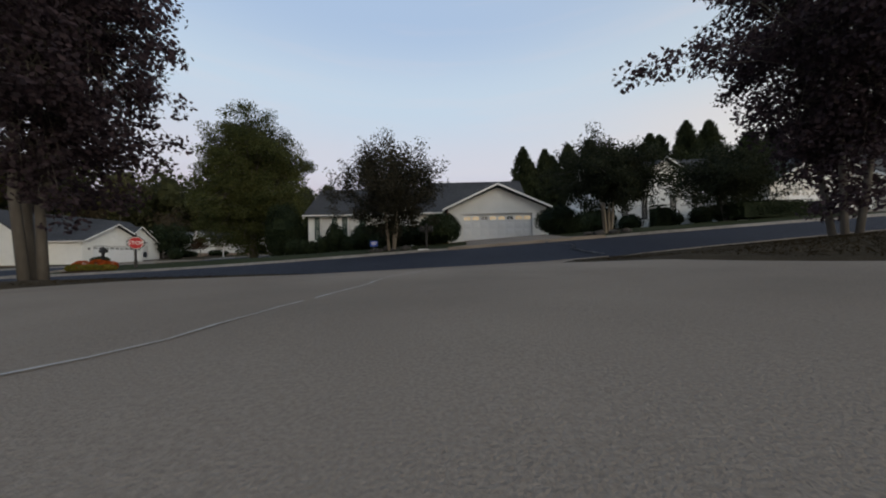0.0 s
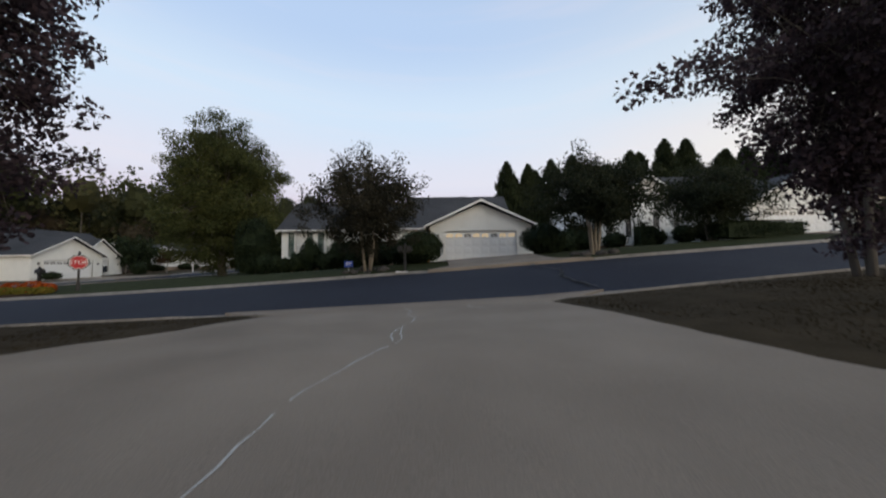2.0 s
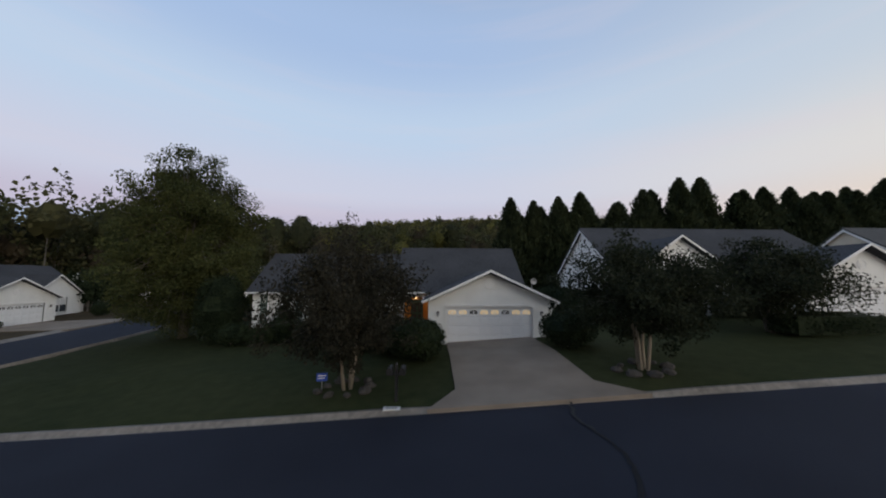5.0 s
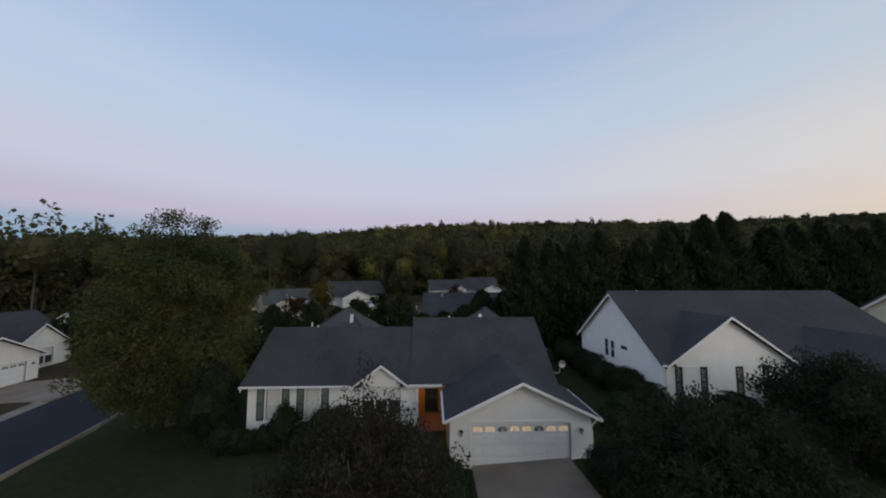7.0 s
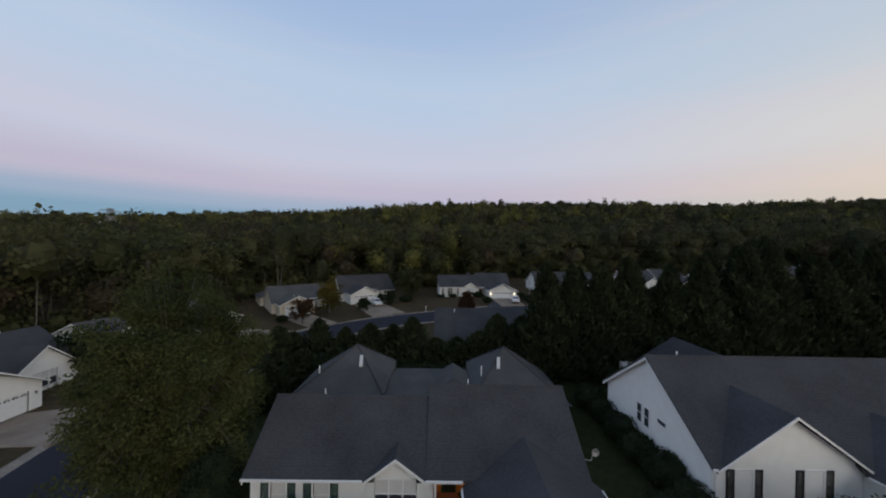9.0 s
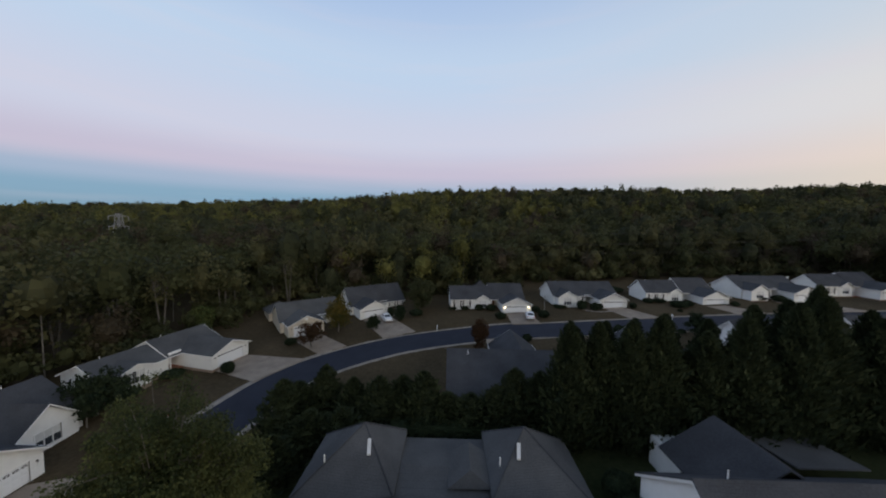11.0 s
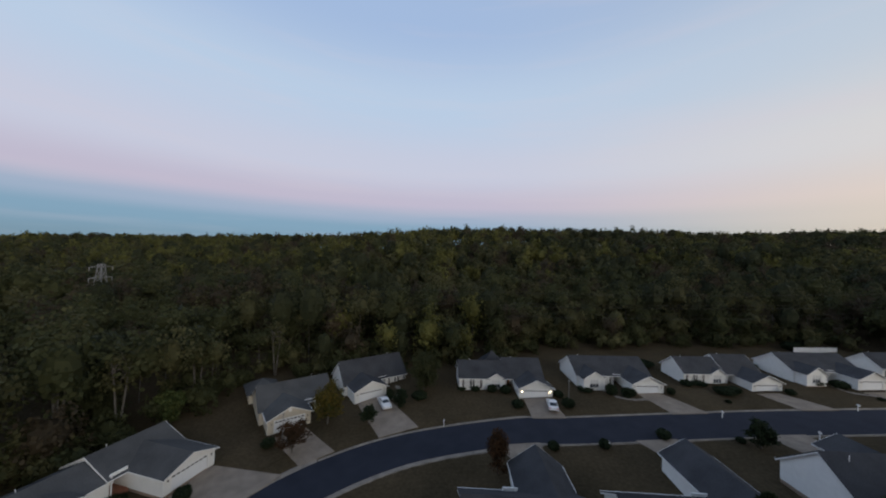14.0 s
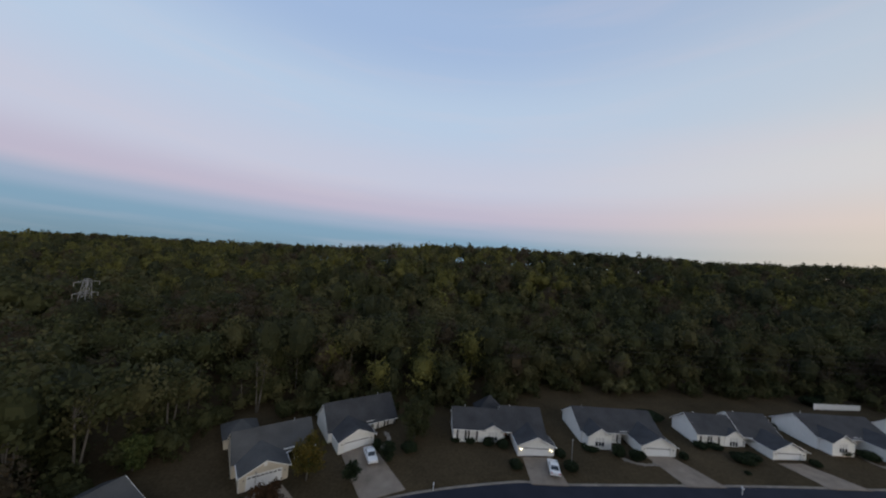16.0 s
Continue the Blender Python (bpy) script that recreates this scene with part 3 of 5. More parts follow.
def house(m, label, mirror=False, mains=((-15.6, -5.7, 4.2, 11.2, 2.96, 5.52), (-5.7, 3.05, 4.2, 12.3, 3.0, 6.1)), garage=(3.5, 2.52, 4.12), bump=(-9.55, -5.55, 4.1, 3.88),
          windows=((-13.95, 1.0), (-11.65, 1.0)), shutter=None, siding=None, roofing=None, bump_lites=3, bump_w=1.9, lit_garage=False, lit_lamps=False, detail=True,
          porch=None, side_wall=None, win_z=(0.58, 2.32), bump_z=(0.70, 2.42), step_rake=False, group="houses on the street"):
    """A one-storey house with a projecting two-car garage; the origin is on the ground at the garage's front, which looks along -y."""
    siding, roofing, shutter = siding or M_SIDING, roofing or M_ROOF, shutter or M_SHUT_K
    hs = thing("house", m, label, "house", group)
    f = mirror
    gw, ge, gz = garage
    zlow = -0.9
    x_min, x_max = min(s[0] for s in mains), max(s[1] for s in mains)
    y_front = mains[0][2]
    pl, pr = -5.4, -gw  # the recess of the entry
    win_specs = [(xc, w, *win_z) for xc, w in windows]
    # body
    mb = Mesh(f)
    wl = pl if porch is not False else -gw
    mb.wall(x_min, wl, y_front, y_front + 0.2, 0, mains[0][4] + 0.1, [(xc - w / 2, xc + w / 2, a, b) for xc, w, a, b in win_specs])
    part("front_wall", mb, siding, hs)
    for x0, x1, yf, yb, ze, zr in mains:
        yc = (yf + yb) / 2
        part("back_wall", Mesh(f).wall(x0, x1, yb - 0.2, yb, 0, ze + 0.1), siding, hs)
        for xa in (x0, x1 - 0.2):
            part("end_wall", Mesh(f).box(xa, xa + 0.2, yf + 0.2, yb - 0.2, 0, ze + 0.1)
                 .prism([(xa, yf + 0.2, ze + 0.1), (xa, yb - 0.2, ze + 0.1), (xa, yc, zr - 0.12)], (0.2, 0, 0)), siding, hs)
    if porch is not False:
        part("entry_side_wall", Mesh(f).box(pl - 0.2, pl, y_front + 0.2, y_front + 2.4, 0, 2.6), siding, hs)
    if x_max < gw:
        part("front_wall", Mesh(f).wall(x_max - 0.1, gw, y_front, y_front + 0.2, 0, ge), siding, hs)
    if x_max > gw + 0.5:
        part("front_wall", Mesh(f).wall(gw, x_max, y_front, y_front + 0.2, 0, mains[-1][4] + 0.1), siding, hs)
    # garage walls
    g = Mesh(f)
    g.wall(-gw, gw, 0, 0.2, 0, ge, [(-2.44, 2.44, -0.01, 2.13)])
    gable_fill(g, -gw, gw, 0, 0.2, ge, 0, gz - 0.12)
    g.box(gw - 0.2, gw, 0.2, y_front + 0.2, 0, ge + 0.05)
    part("garage_wall", g, siding, hs)
    part("side_wall", Mesh(f).box(-gw, -gw + 0.2, 0.2, y_front + 2.4, 0, ge + 0.05), side_wall or siding, hs)
    # footing
    fo = Mesh(f)
    for x0, x1, yf, yb, ze, zr in mains:
        fo.box(x0 + 0.03, x1 - 0.03, yf + 0.03, yb - 0.03, zlow, 0.0)
    fo.box(-gw + 0.03, gw - 0.03, 0.03, y_front + 0.03, zlow, -0.004)
    part("foundation", fo, M_FOUND, hs)
    # roofs
    for i, (x0, x1, yf, yb, ze, zr) in enumerate(mains):
        yc, over = (yf + yb) / 2, 0.4
        k = (zr - ze) / (yc - yf)
        a = x0 - (0.3 if i == 0 else 0.12)
        b = x1 + (0.28 if i == len(mains) - 1 else 0.0)
        runs = [(a, b, over)]
        if bump and x0 - 0.1 <= bump[0] and bump[1] <= x1 + 0.3:
            runs = [r for r in ((a, bump[0] + 0.45, over), (bump[0] + 0.45, min(bump[1] - 0.45, b), -0.02), (bump[1] - 0.45, b, over)) if r[1] - r[0] > 0.05]
        rm = Mesh(f)
        for ra, rb, ov in runs:
            rm.slab((ra, yf - ov, ze - k * ov + 0.12), (rb, yf - ov, ze - k * ov + 0.12), (rb, yc, zr + 0.12), (ra, yc, zr + 0.12))
        rm.slab((a, yc, zr + 0.12), (b, yc, zr + 0.12), (b, yb + over, ze - k * over + 0.12), (a, yb + over, ze - k * over + 0.12))
        roof = part("roof", rm, roofing, hs)
        part("ridge_cap", Mesh(f).slab((a, yc - 0.16, zr + 0.015), (b, yc - 0.16, zr + 0.015), (b, yc, zr + 0.15), (a, yc, zr + 0.15), 0.03)
             .slab((a, yc, zr + 0.149), (b, yc, zr + 0.149), (b, yc + 0.16, zr + 0.015), (a, yc + 0.16, zr + 0.015), 0.03), roofing, roof)
        zg = ze - k * over + 0.12
        for ra, rb, ov in runs:
            rb = min(rb, -gw - 0.3)
            if bump and ov > 0 and ra < bump[0] < rb:
                rb = bump[0] - 0.2
            elif bump and ov > 0 and ra < bump[1]:
                ra = bump[1] + 0.2
            if ov > 0 and rb - ra > 0.2:
                part("gutter", Mesh(f).box(ra, rb, yf - over - 0.11, yf - over - 0.004, zg - 0.12, zg - 0.02), M_TRIM, hs)
        for xa in ([a - 0.05] if i == 0 or step_rake else []) + ([b + 0.002] if i == len(mains) - 1 else []):
            dz = 0.0 if step_rake else 0.145
            xa += 0.0 if step_rake else (0.07 if xa < b else -0.07)
            part("rake_board", Mesh(f).slab((xa, yf - over, zg - 0.01 - dz), (xa + 0.05, yf - over, zg - 0.01 - dz), (xa + 0.05, yc, zr + 0.11 - dz), (xa, yc, zr + 0.11 - dz), 0.2)
                 .slab((xa, yc, zr + 0.109 - dz), (xa + 0.05, yc, zr + 0.109 - dz), (xa + 0.05, yb + over, zg - 0.011 - dz), (xa, yb + over, zg - 0.011 - dz), 0.2), M_TRIM, hs)
        part("vent_pipe", Mesh(f).lathe((x0 + 2.6, yc + 0.8, zr - 0.8), [(0.05, 0), (0.05, 0.95), (0.04, 0.96)], 8), M_WHITEP, hs)
    s1 = next(s for s in mains if s[0] < 0 < s[1]) if any(s[0] < 0 < s[1] for s in mains) else mains[-1]
    k1 = (s1[5] - s1[4]) / ((s1[3] - s1[2]) / 2)

    def cross_roof(xa, xc, xb, ye, ze, zc, name):
        """A gable roof that runs back into the main slope."""
        back = lambda z: s1[2] + (z - s1[4]) / k1 + 0.25
        r = part(name, Mesh(f).slab((xa, ye, ze), (xc, ye, zc), (xc, back(zc), zc), (xa, max(back(ze), ye + 0.2), ze))
                 .slab((xc, ye, zc - 0.001), (xb, ye, ze), (xb, max(back(ze), ye + 0.2), ze), (xc, back(zc), zc - 0.001)), roofing, hs)
        part("rake_board", Mesh(f).slab((xa, ye - 0.05, ze - 0.005), (xc, ye - 0.05, zc - 0.005), (xc, ye - 0.003, zc - 0.005), (xa, ye - 0.003, ze - 0.005), 0.14)
             .slab((xc, ye - 0.05, zc - 0.006), (xb, ye - 0.05, ze - 0.005), (xb, ye - 0.003, ze - 0.005), (xc, ye - 0.003, zc - 0.006), 0.14), M_TRIM, hs)
        return r

    over = 0.28
    kg = (gz - ge) / gw
    cross_roof(-gw - over, 0, gw + over, -0.5, ge - kg * over + 0.12, gz + 0.12, "garage_roof")
    zg = ge - kg * over + 0.1
    for s in (-1, 1):
        part("gutter", Mesh(f).box(*sorted((s * (gw + over + 0.004), s * (gw + over + 0.11))), -0.45, y_front - 0.5, zg - 0.15, zg - 0.03), M_TRIM, hs)
    part("downspout", Mesh(f).tube([(gw + over + 0.05, 0.06, zg - 0.12), (gw + over + 0.05, 0.06, zg - 0.3), (gw + 0.06, 0.06, zg - 0.5), (gw + 0.06, 0.06, 0.1)], [0.04] * 4), M_TRIM, hs)
    if bump:
        bx0, bx1, by, bz = bump
        bc = (bx0 + bx1) / 2
        kb = (bz - 2.7) / ((bx1 - bx0) / 2)
        bm = Mesh(f).wall(bx0, bx1, by, by + 0.2, 0, 2.7, [(bc - bump_w / 2, bc + bump_w / 2, *bump_z)] if bump_lites else ())
        gable_fill(bm, bx0, bx1, by, by + 0.2, 2.7, bc, bz - 0.1)
        bm.box(bx0, bx0 + 0.2, by + 0.2, y_front + 0.1, 0, 2.7).box(bx1 - 0.2, bx1, by + 0.2, y_front + 0.3, 0, 2.7)
        part("bay_wall", bm, siding, hs)
        part("foundation", Mesh(f).box(bx0 + 0.03, bx1 - 0.03, by + 0.03, y_front + 0.2, zlow, -0.004), M_FOUND, hs)
        s1 = mains[0]
        k1 = (s1[5] - s1[4]) / ((s1[3] - s1[2]) / 2)
        cross_roof(bx0 - 0.2, bc, bx1 + 0.2, by - 0.35, 2.7 - kb * 0.2 + 0.1, bz + 0.1, "bay_roof")
        if bump_lites:
            window(hs, f, bc, bump_w, *bump_z, by, bump_lites, None, blind=False, half_blind=bump_lites == 3)
    for xc, w, a, b in win_specs:
        window(hs, f, xc, w, a, b, (bump[2] if bump and bump[0] < xc < bump[1] else y_front), 1, shutter)
    # entry
    if porch is not False:
        part("porch_floor", Mesh(f).box(pl, pr, y_front - 0.3, y_front + 2.4, -0.5, 0.06), M_BRICKR, hs)
        part("entry_wall", Mesh(f).box(pl, pr, y_front + 2.4, y_front + 2.6, 0.06, 2.75), porch or siding, hs)
        part("porch_ceiling", Mesh(f).box(pl, pr, y_front, y_front + 2.4, 2.45, 2.5), M_TRIM, hs)
        part("porch_beam", Mesh(f).box(pl, pr, y_front - 0.05, y_front + 0.1, 2.5, 2.85), M_TRIM, hs)
        part("porch_post", Mesh(f).box(pl + 0.05, pl + 0.17, y_front - 0.22, y_front - 0.1, 0.06, 2.6), M_TRIM, hs)
        dx = (pl + pr) / 2
        dr = part("front_door", Mesh(f).box(dx - 0.46, dx + 0.46, y_front + 2.34, y_front + 2.39, 0.07, 2.1), M_SHUT_G if shutter is M_SHUT_G else M_CEDAR, hs)
        for zz in (0.25, 1.15):
            part("door_panel", Mesh(f).box(dx - 0.32, dx - 0.05, y_front + 2.325, y_front + 2.34, zz, zz + 0.75).box(dx + 0.05, dx + 0.32, y_front + 2.325, y_front + 2.34, zz, zz + 0.75), M_SHUT_K, dr)
        part("door_knob", Mesh(f).lathe((dx + 0.38, y_front + 2.33, 1.0), [(0.012, 0), (0.012, 0.04), (0.03, 0.05), (0.02, 0.08)], 8, "y"), M_METAL, dr)
    garage_door(hs, f, 0, lit_garage, detail=detail)
    part("gable_vent", Mesh(f).lathe((0, 0, 3.45), [(0.30, 0.0), (0.30, 0.05), (0.23, 0.05), (0.23, 0.02), (0.15, 0.02), (0.15, 0.045), (0.12, 0.045)], 16, "y"), M_TRIM, hs)
    for s in (-1, 1):
        wall_lamp(hs, f, s * 2.95, 0, 1.75, lit_lamps)
    return hs


def base(x, y, z, deg):
    return pose(x, y, z, 0, 0, deg)


house_a = house(base(3.61, 23.2, 0.0, 0), "white-sided single-storey house, grey shingle roof, dark green shutters, lit garage", bump=(-9.1, -5.9, 4.1, 3.88), bump_w=2.36, bump_z=(0.95, 2.62), windows=((-14.06, 0.84), (-11.68, 0.84)), win_z=(0.70, 2.52), shutter=M_SHUT_G, lit_garage=True, porch=M_CEDAR, side_wall=M_SIDING)
part("entry_cladding", Mesh().box(-3.56, -3.505, 0.9, 6.55, 0.06, 2.45), M_CEDAR, house_a, "orange stained cedar boards")
pl_ = part("porch_lantern", Mesh().box(-4.62, -4.38, 5.2, 5.44, 2.41, 2.449), M_BLACKM, house_a)
part("lamp_glass", Mesh().lathe((-4.5, 5.32, 2.25), [(0.06, 0), (0.10, 0.08), (0.08, 0.158)], 8), M_LAMPP, pl_, "warm lit glass")
glow = new("porch_light", bpy.data.lights.new("porch_light", "POINT"))
glow.data.energy, glow.data.color, glow.data.shadow_soft_size = 9.0, (1.0, 0.72, 0.42), 0.08
glow.location = (3.61 - 4.5, 23.2 + 5.32, 2.12)
dish = part("satellite_dish", Mesh().tube([(3.62, 5.6, 2.9), (4.1, 5.5, 2.9), (4.15, 5.4, 3.5)], [0.03] * 3), M_METAL, house_a)
part("reflector", Mesh().lathe((4.2, 5.3, 3.55), [(0.04, 0.0), (0.20, 0.05), (0.24, 0.09), (0.225, 0.10), (0.03, 0.025)], 14, "y"), M_METAL, dish)

house_b = house(base(25.3, 22.7, 1.2, 0), "white-sided house with a tall front gable, black shutters and white garage", mains=((-11.8, 6.1, 4.2, 15.1, 2.95, 6.85),), garage=(3.4, 2.6, 4.55),
      bump=(-11.65, -3.5, 4.1, 5.55), bump_lites=0, windows=((-10.1, 0.92), (-6.2, 1.0)), porch=False, win_z=(0.72, 2.5))


def end_window(parent, x, yc, w, z0, z1):
    """A small window in an end wall that looks along -x."""
    t = 0.06
    win = part("window", Mesh().box(x - 0.04, x - 0.002, yc - w / 2 - t, yc - w / 2, z0 - t, z1 + t).box(x - 0.04, x - 0.002, yc + w / 2, yc + w / 2 + t, z0 - t, z1 + t)
               .box(x - 0.04, x - 0.002, yc - w / 2, yc + w / 2, z1, z1 + t).box(x - 0.06, x - 0.002, yc - w / 2, yc + w / 2, z0 - t, z0), M_TRIM, parent)
    part("pane", Mesh().box(x - 0.02, x - 0.003, yc - w / 2, yc + w / 2, z0, z1), M_GLASS, win)
    if z1 - z0 > 0.6:
        part("meeting_rail", Mesh().box(x - 0.035, x - 0.021, yc - w / 2, yc + w / 2, (z0 + z1) / 2 - 0.025, (z0 + z1) / 2 + 0.025), M_TRIM, win)


for yy, ww, za, zb in ((9.75, 0.5, 1.75, 3.05), (10.6, 0.5, 1.75, 3.05), (8.2, 0.8, 2.7, 2.98)):
    end_window(house_b, -11.8, yy, ww, za, zb)
wing = part("roof", Mesh().slab((-8.2, 12.0, 2.9), (-3.5, 12.0, 5.95), (-3.5, 18.6, 5.95), (-8.2, 18.6, 2.9)).slab((-3.5, 12.0, 5.949), (1.2, 12.0, 2.9), (1.2, 18.6, 2.9), (-3.5, 18.6, 5.949)), M_ROOF, house_b)
part("rear_wall", Mesh().box(-7.8, 0.8, 16.4, 20.4, -0.5, 2.8).prism([(-7.8, 18.5, 2.8), (0.8, 18.5, 2.8), (-3.5, 18.5, 5.7)], (0, -0.2, 0)), M_SIDING, house_b)
part("porch_roof", Mesh().slab((1.2, 15.8, 3.3), (7.0, 15.8, 3.3), (7.0, 20.4, 2.9), (1.2, 20.4, 2.9)), M_ROOFG, house_b)
house(base(53.0, 24.5, 2.75, 0), "beige-sided house with grey roof beside a clipped hedge", siding=M_CREAM, roofing=M_ROOFG, detail=False)
house(base(-41.4, 38.6, -1.2, 90), "white-sided house with white garage facing the side street", mirror=True, mains=((-10.4, 5.2, 4.2, 14.4, 2.9, 6.2),), garage=(3.5, 2.75, 4.75),
      bump=(-9.5, -3.9, 3.6, 5.1), bump_w=2.3, bump_lites=3, windows=(), porch=False)

# the house joined behind, with two hipped roofs
rear = thing("house", base(-2.4, 35.6, 0.15, 0), "grey hipped-roof house backing onto its neighbour", "house", "houses on the street")
part("wall", Mesh().box(-11.3, 11.0, 0.3, 7.3, -0.8, 2.7), M_SIDING, rear)
for cx, k in ((-6.95, 1), (7.0, -1)):
    # the inner side stops high, over a short upright wall
    a, b, c, d, e = (cx - k * 4.7, -0.2, 2.75), (cx + k * 3.3, -0.2, 3.45), (cx + k * 3.3, 7.7, 3.45), (cx - k * 4.7, 7.7, 2.75), (cx, 4.6, 6.05)
    f, g = (b[0], b[1], 2.75), (c[0], c[1], 2.75)
    quad = [(0, 1, 4), (1, 2, 4), (2, 3, 4), (3, 0, 4), (0, 5, 1), (1, 5, 6, 2), (2, 6, 3), (3, 6, 5, 0)]
    rf = part("roof", Mesh().add([a, b, c, d, e, f, g], [q if k > 0 else tuple(reversed(q)) for q in quad]), M_ROOFG, rear)
    for q in (a, b, c, d):
        part("hip_cap", Mesh().tube([q, e], [0.08, 0.08], 5), M_ROOF, rf)
    part("skylight", Mesh().slab((cx + k * 0.75, 2.2, 4.92), (cx + k * 1.05, 2.2, 4.92), (cx + k * 0.85, 3.3, 5.5), (cx + k * 0.55, 3.3, 5.5), 0.12), M_BLIND, rear, "narrow pale roof window")
part("roof", Mesh().slab((-4.2, 0.0, 2.8), (4.2, 0.0, 2.8), (4.2, 3.2, 3.35), (-4.2, 3.2, 3.35)).slab((-4.2, 3.2, 3.349), (4.2, 3.2, 3.349), (4.2, 7.6, 2.74), (-4.2, 7.6, 2.74)), M_ROOFG, rear)
part("roof", Mesh().add([(0.4, 1.0, 3.2), (4.0, 1.0, 3.2), (2.2, 1.6, 4.3), (2.2, 5.0, 4.3), (0.4, 5.0, 3.2), (4.0, 5.0, 3.2)], [(0, 1, 2), (1, 5, 3, 2), (0, 2, 3, 4), (4, 3, 5), (0, 4, 5, 1)]), M_ROOFG, rear)
for vx, vy, vz in ((-9.6, 2.0, 4.1), (4.6, 2.2, 4.2)):
    part("vent_pipe", Mesh().lathe((vx, vy, vz), [(0.06, 0), (0.06, 0.8), (0.05, 0.81)], 8), M_WHITEP, rear)

SHORT = ((-10.4, 4.2, 4.2, 12.0, 2.7, 6.3),)
house(base(-38.9, 65.4, 0.2, 77.5), "white-sided house with weathered roof above the bend of the street", mains=((-13.9, -5.7, 6.2, 13.8, 2.3, 3.95), (-5.7, 3.5, 6.2, 14.3, 2.4, 4.4)), garage=(3.5, 2.4, 3.75), step_rake=True, bump=(-12.4, -8.6, 5.0, 3.4), roofing=M_ROOFG, detail=False)
cream_house = house(base(-31.5, 77.9, 0.7, 39), "house with cream gable and grey hipped roof under trees", mirror=True, mains=((-8.6, 4.2, 4.2, 12.5, 2.6, 5.5),), bump=None, windows=((-7.6, 0.9),), siding=M_CREAM, roofing=M_ROOFG, detail=False)
house(base(-19.9, 88.5, 1.6, 38), "white-sided house with black shutters and wide grey roof", mirror=True, mains=SHORT, bump=None, windows=((-7.0, 0.9), (-9.3, 0.9)), detail=False)
lamp_house = house(base(14.4, 90.2, 2.75, 5), "white-sided house with glowing lamps beside its garage door", lit_lamps=True, detail=False)


def rear_wing(hs, x0, x1, y0, y1, ze, zp, siding, roofing):
    """A hipped wing behind a house."""
    part("wall", Mesh().box(x0, x1, y0, y1, -0.8, ze), siding, hs)
    a, b, c, d, e = (x0 - 0.4, y0 - 0.4, ze - 0.1), (x1 + 0.4, y0 - 0.4, ze - 0.1), (x1 + 0.4, y1 + 0.4, ze - 0.1), (x0 - 0.4, y1 + 0.4, ze - 0.1), ((x0 + x1) / 2, (y0 + y1) / 2, zp)
    part("roof", Mesh().add([a, b, c, d, e], [(0, 1, 4), (1, 2, 4), (2, 3, 4), (3, 0, 4), (3, 2, 1, 0)]), roofing, hs)


rear_wing(cream_house, -4.9, 0.6, 12.7, 18.6, 2.6, 4.4, M_CREAM, M_ROOFG)
rear_wing(lamp_house, -9.6, -3.4, 11.9, 16.6, 2.7, 6.0, M_SIDING, M_ROOF)
FOUR = ((-13.6, 3.5, 4.2, 13.4, 2.7, 5.5),)
house(base(38.9, 92.8, 3.85, 5), "white-sided house with a projecting gabled bay", mains=FOUR, bump=(-13.2, -8.4, 1.9, 4.2), windows=((-6.6, 0.9),), detail=False)
house(base(65.8, 95.0, 4.5, 5), "white-sided house with black shutters and long grey roof", step_rake=True, detail=False)
house(base(90.2, 96.8, 5.8, 5), "white-sided house with a gabled bay and grey roof", mains=FOUR, bump=(-13.2, -8.4, 1.9, 4.2), windows=((-6.6, 0.9),), detail=False)
house(base(114.0, 98.5, 6.6, 5), "white-sided house at the far end of the street", detail=False)
house(base(8.6, 67.6, 1.0, 180), "dark grey-roofed house seen from its back garden", mirror=True, mains=((-10.6, 3.5, 5.2, 16.6, 2.3, 5.7),), garage=(3.5, 2.5, 5.0), bump=None, windows=((-9.5, 0.9),), detail=False, roofing=M_ROOF)
house(base(30.8, 69.8, 2.2, 180), "white-sided house with dark roof behind evergreens", mirror=True, mains=((-15.5, -5.7, 8.2, 14.6, 2.3, 4.4), (-5.7, 3.5, 8.2, 15.2, 2.3, 4.7)), garage=(3.5, 2.5, 4.6), bump=None, windows=(), detail=False)
house(base(55.0, 72.2, 3.4, 180), "white-sided house with a broad gable end", mirror=True, mains=((-13.0, 4.0, 4.2, 13.6, 2.7, 6.4),), bump=None, windows=(), detail=False)
house(base(79.0, 74.5, 4.6, 180), "grey-roofed house on the near side of the street", mirror=True, detail=False)

# ---- driveways ----
front_drive = apron("driveway", (-4.15, 1.5), (3.35, 1.5), (-2.58, 7.85), (2.86, 7.85), "pale worn concrete driveway with coarse aggregate", lift=0.0, rows=24)
apron("driveway", (-4.4, -16), (3.9, -16), (-4.15, 1.5), (3.35, 1.5), "pale worn concrete driveway with coarse aggregate", lift=0.0, rows=24)
apron("driveway", (-2.60, 7.75), (2.88, 7.75), (-4.2, 8.72), (4.5, 8.72), "flared concrete mouth of the driveway", lift=0.004, rows=6)
apron("driveway", (1.15, 23.4), (6.0, 23.4), (1.2, 16.72), (6.25, 16.62), "pale concrete driveway with a stain before the garage", lift=0.085)
apron("driveway", (1.2, 16.74), (6.25, 16.64), (0.2, 15.36), (7.5, 15.32), "flared concrete mouth of the driveway", lift=0.09, rows=4)
apron("driveway", (22.6, 22.9), (27.8, 22.9), (22.2, 15.36), (29.5, 15.4), "pale concrete driveway up to a white garage")
apron("driveway", (-41.2, 40.6), (-41.2, 35.2), (-33.6, 43.0), (-33.0, 35.8), "pale concrete driveway off the side street")
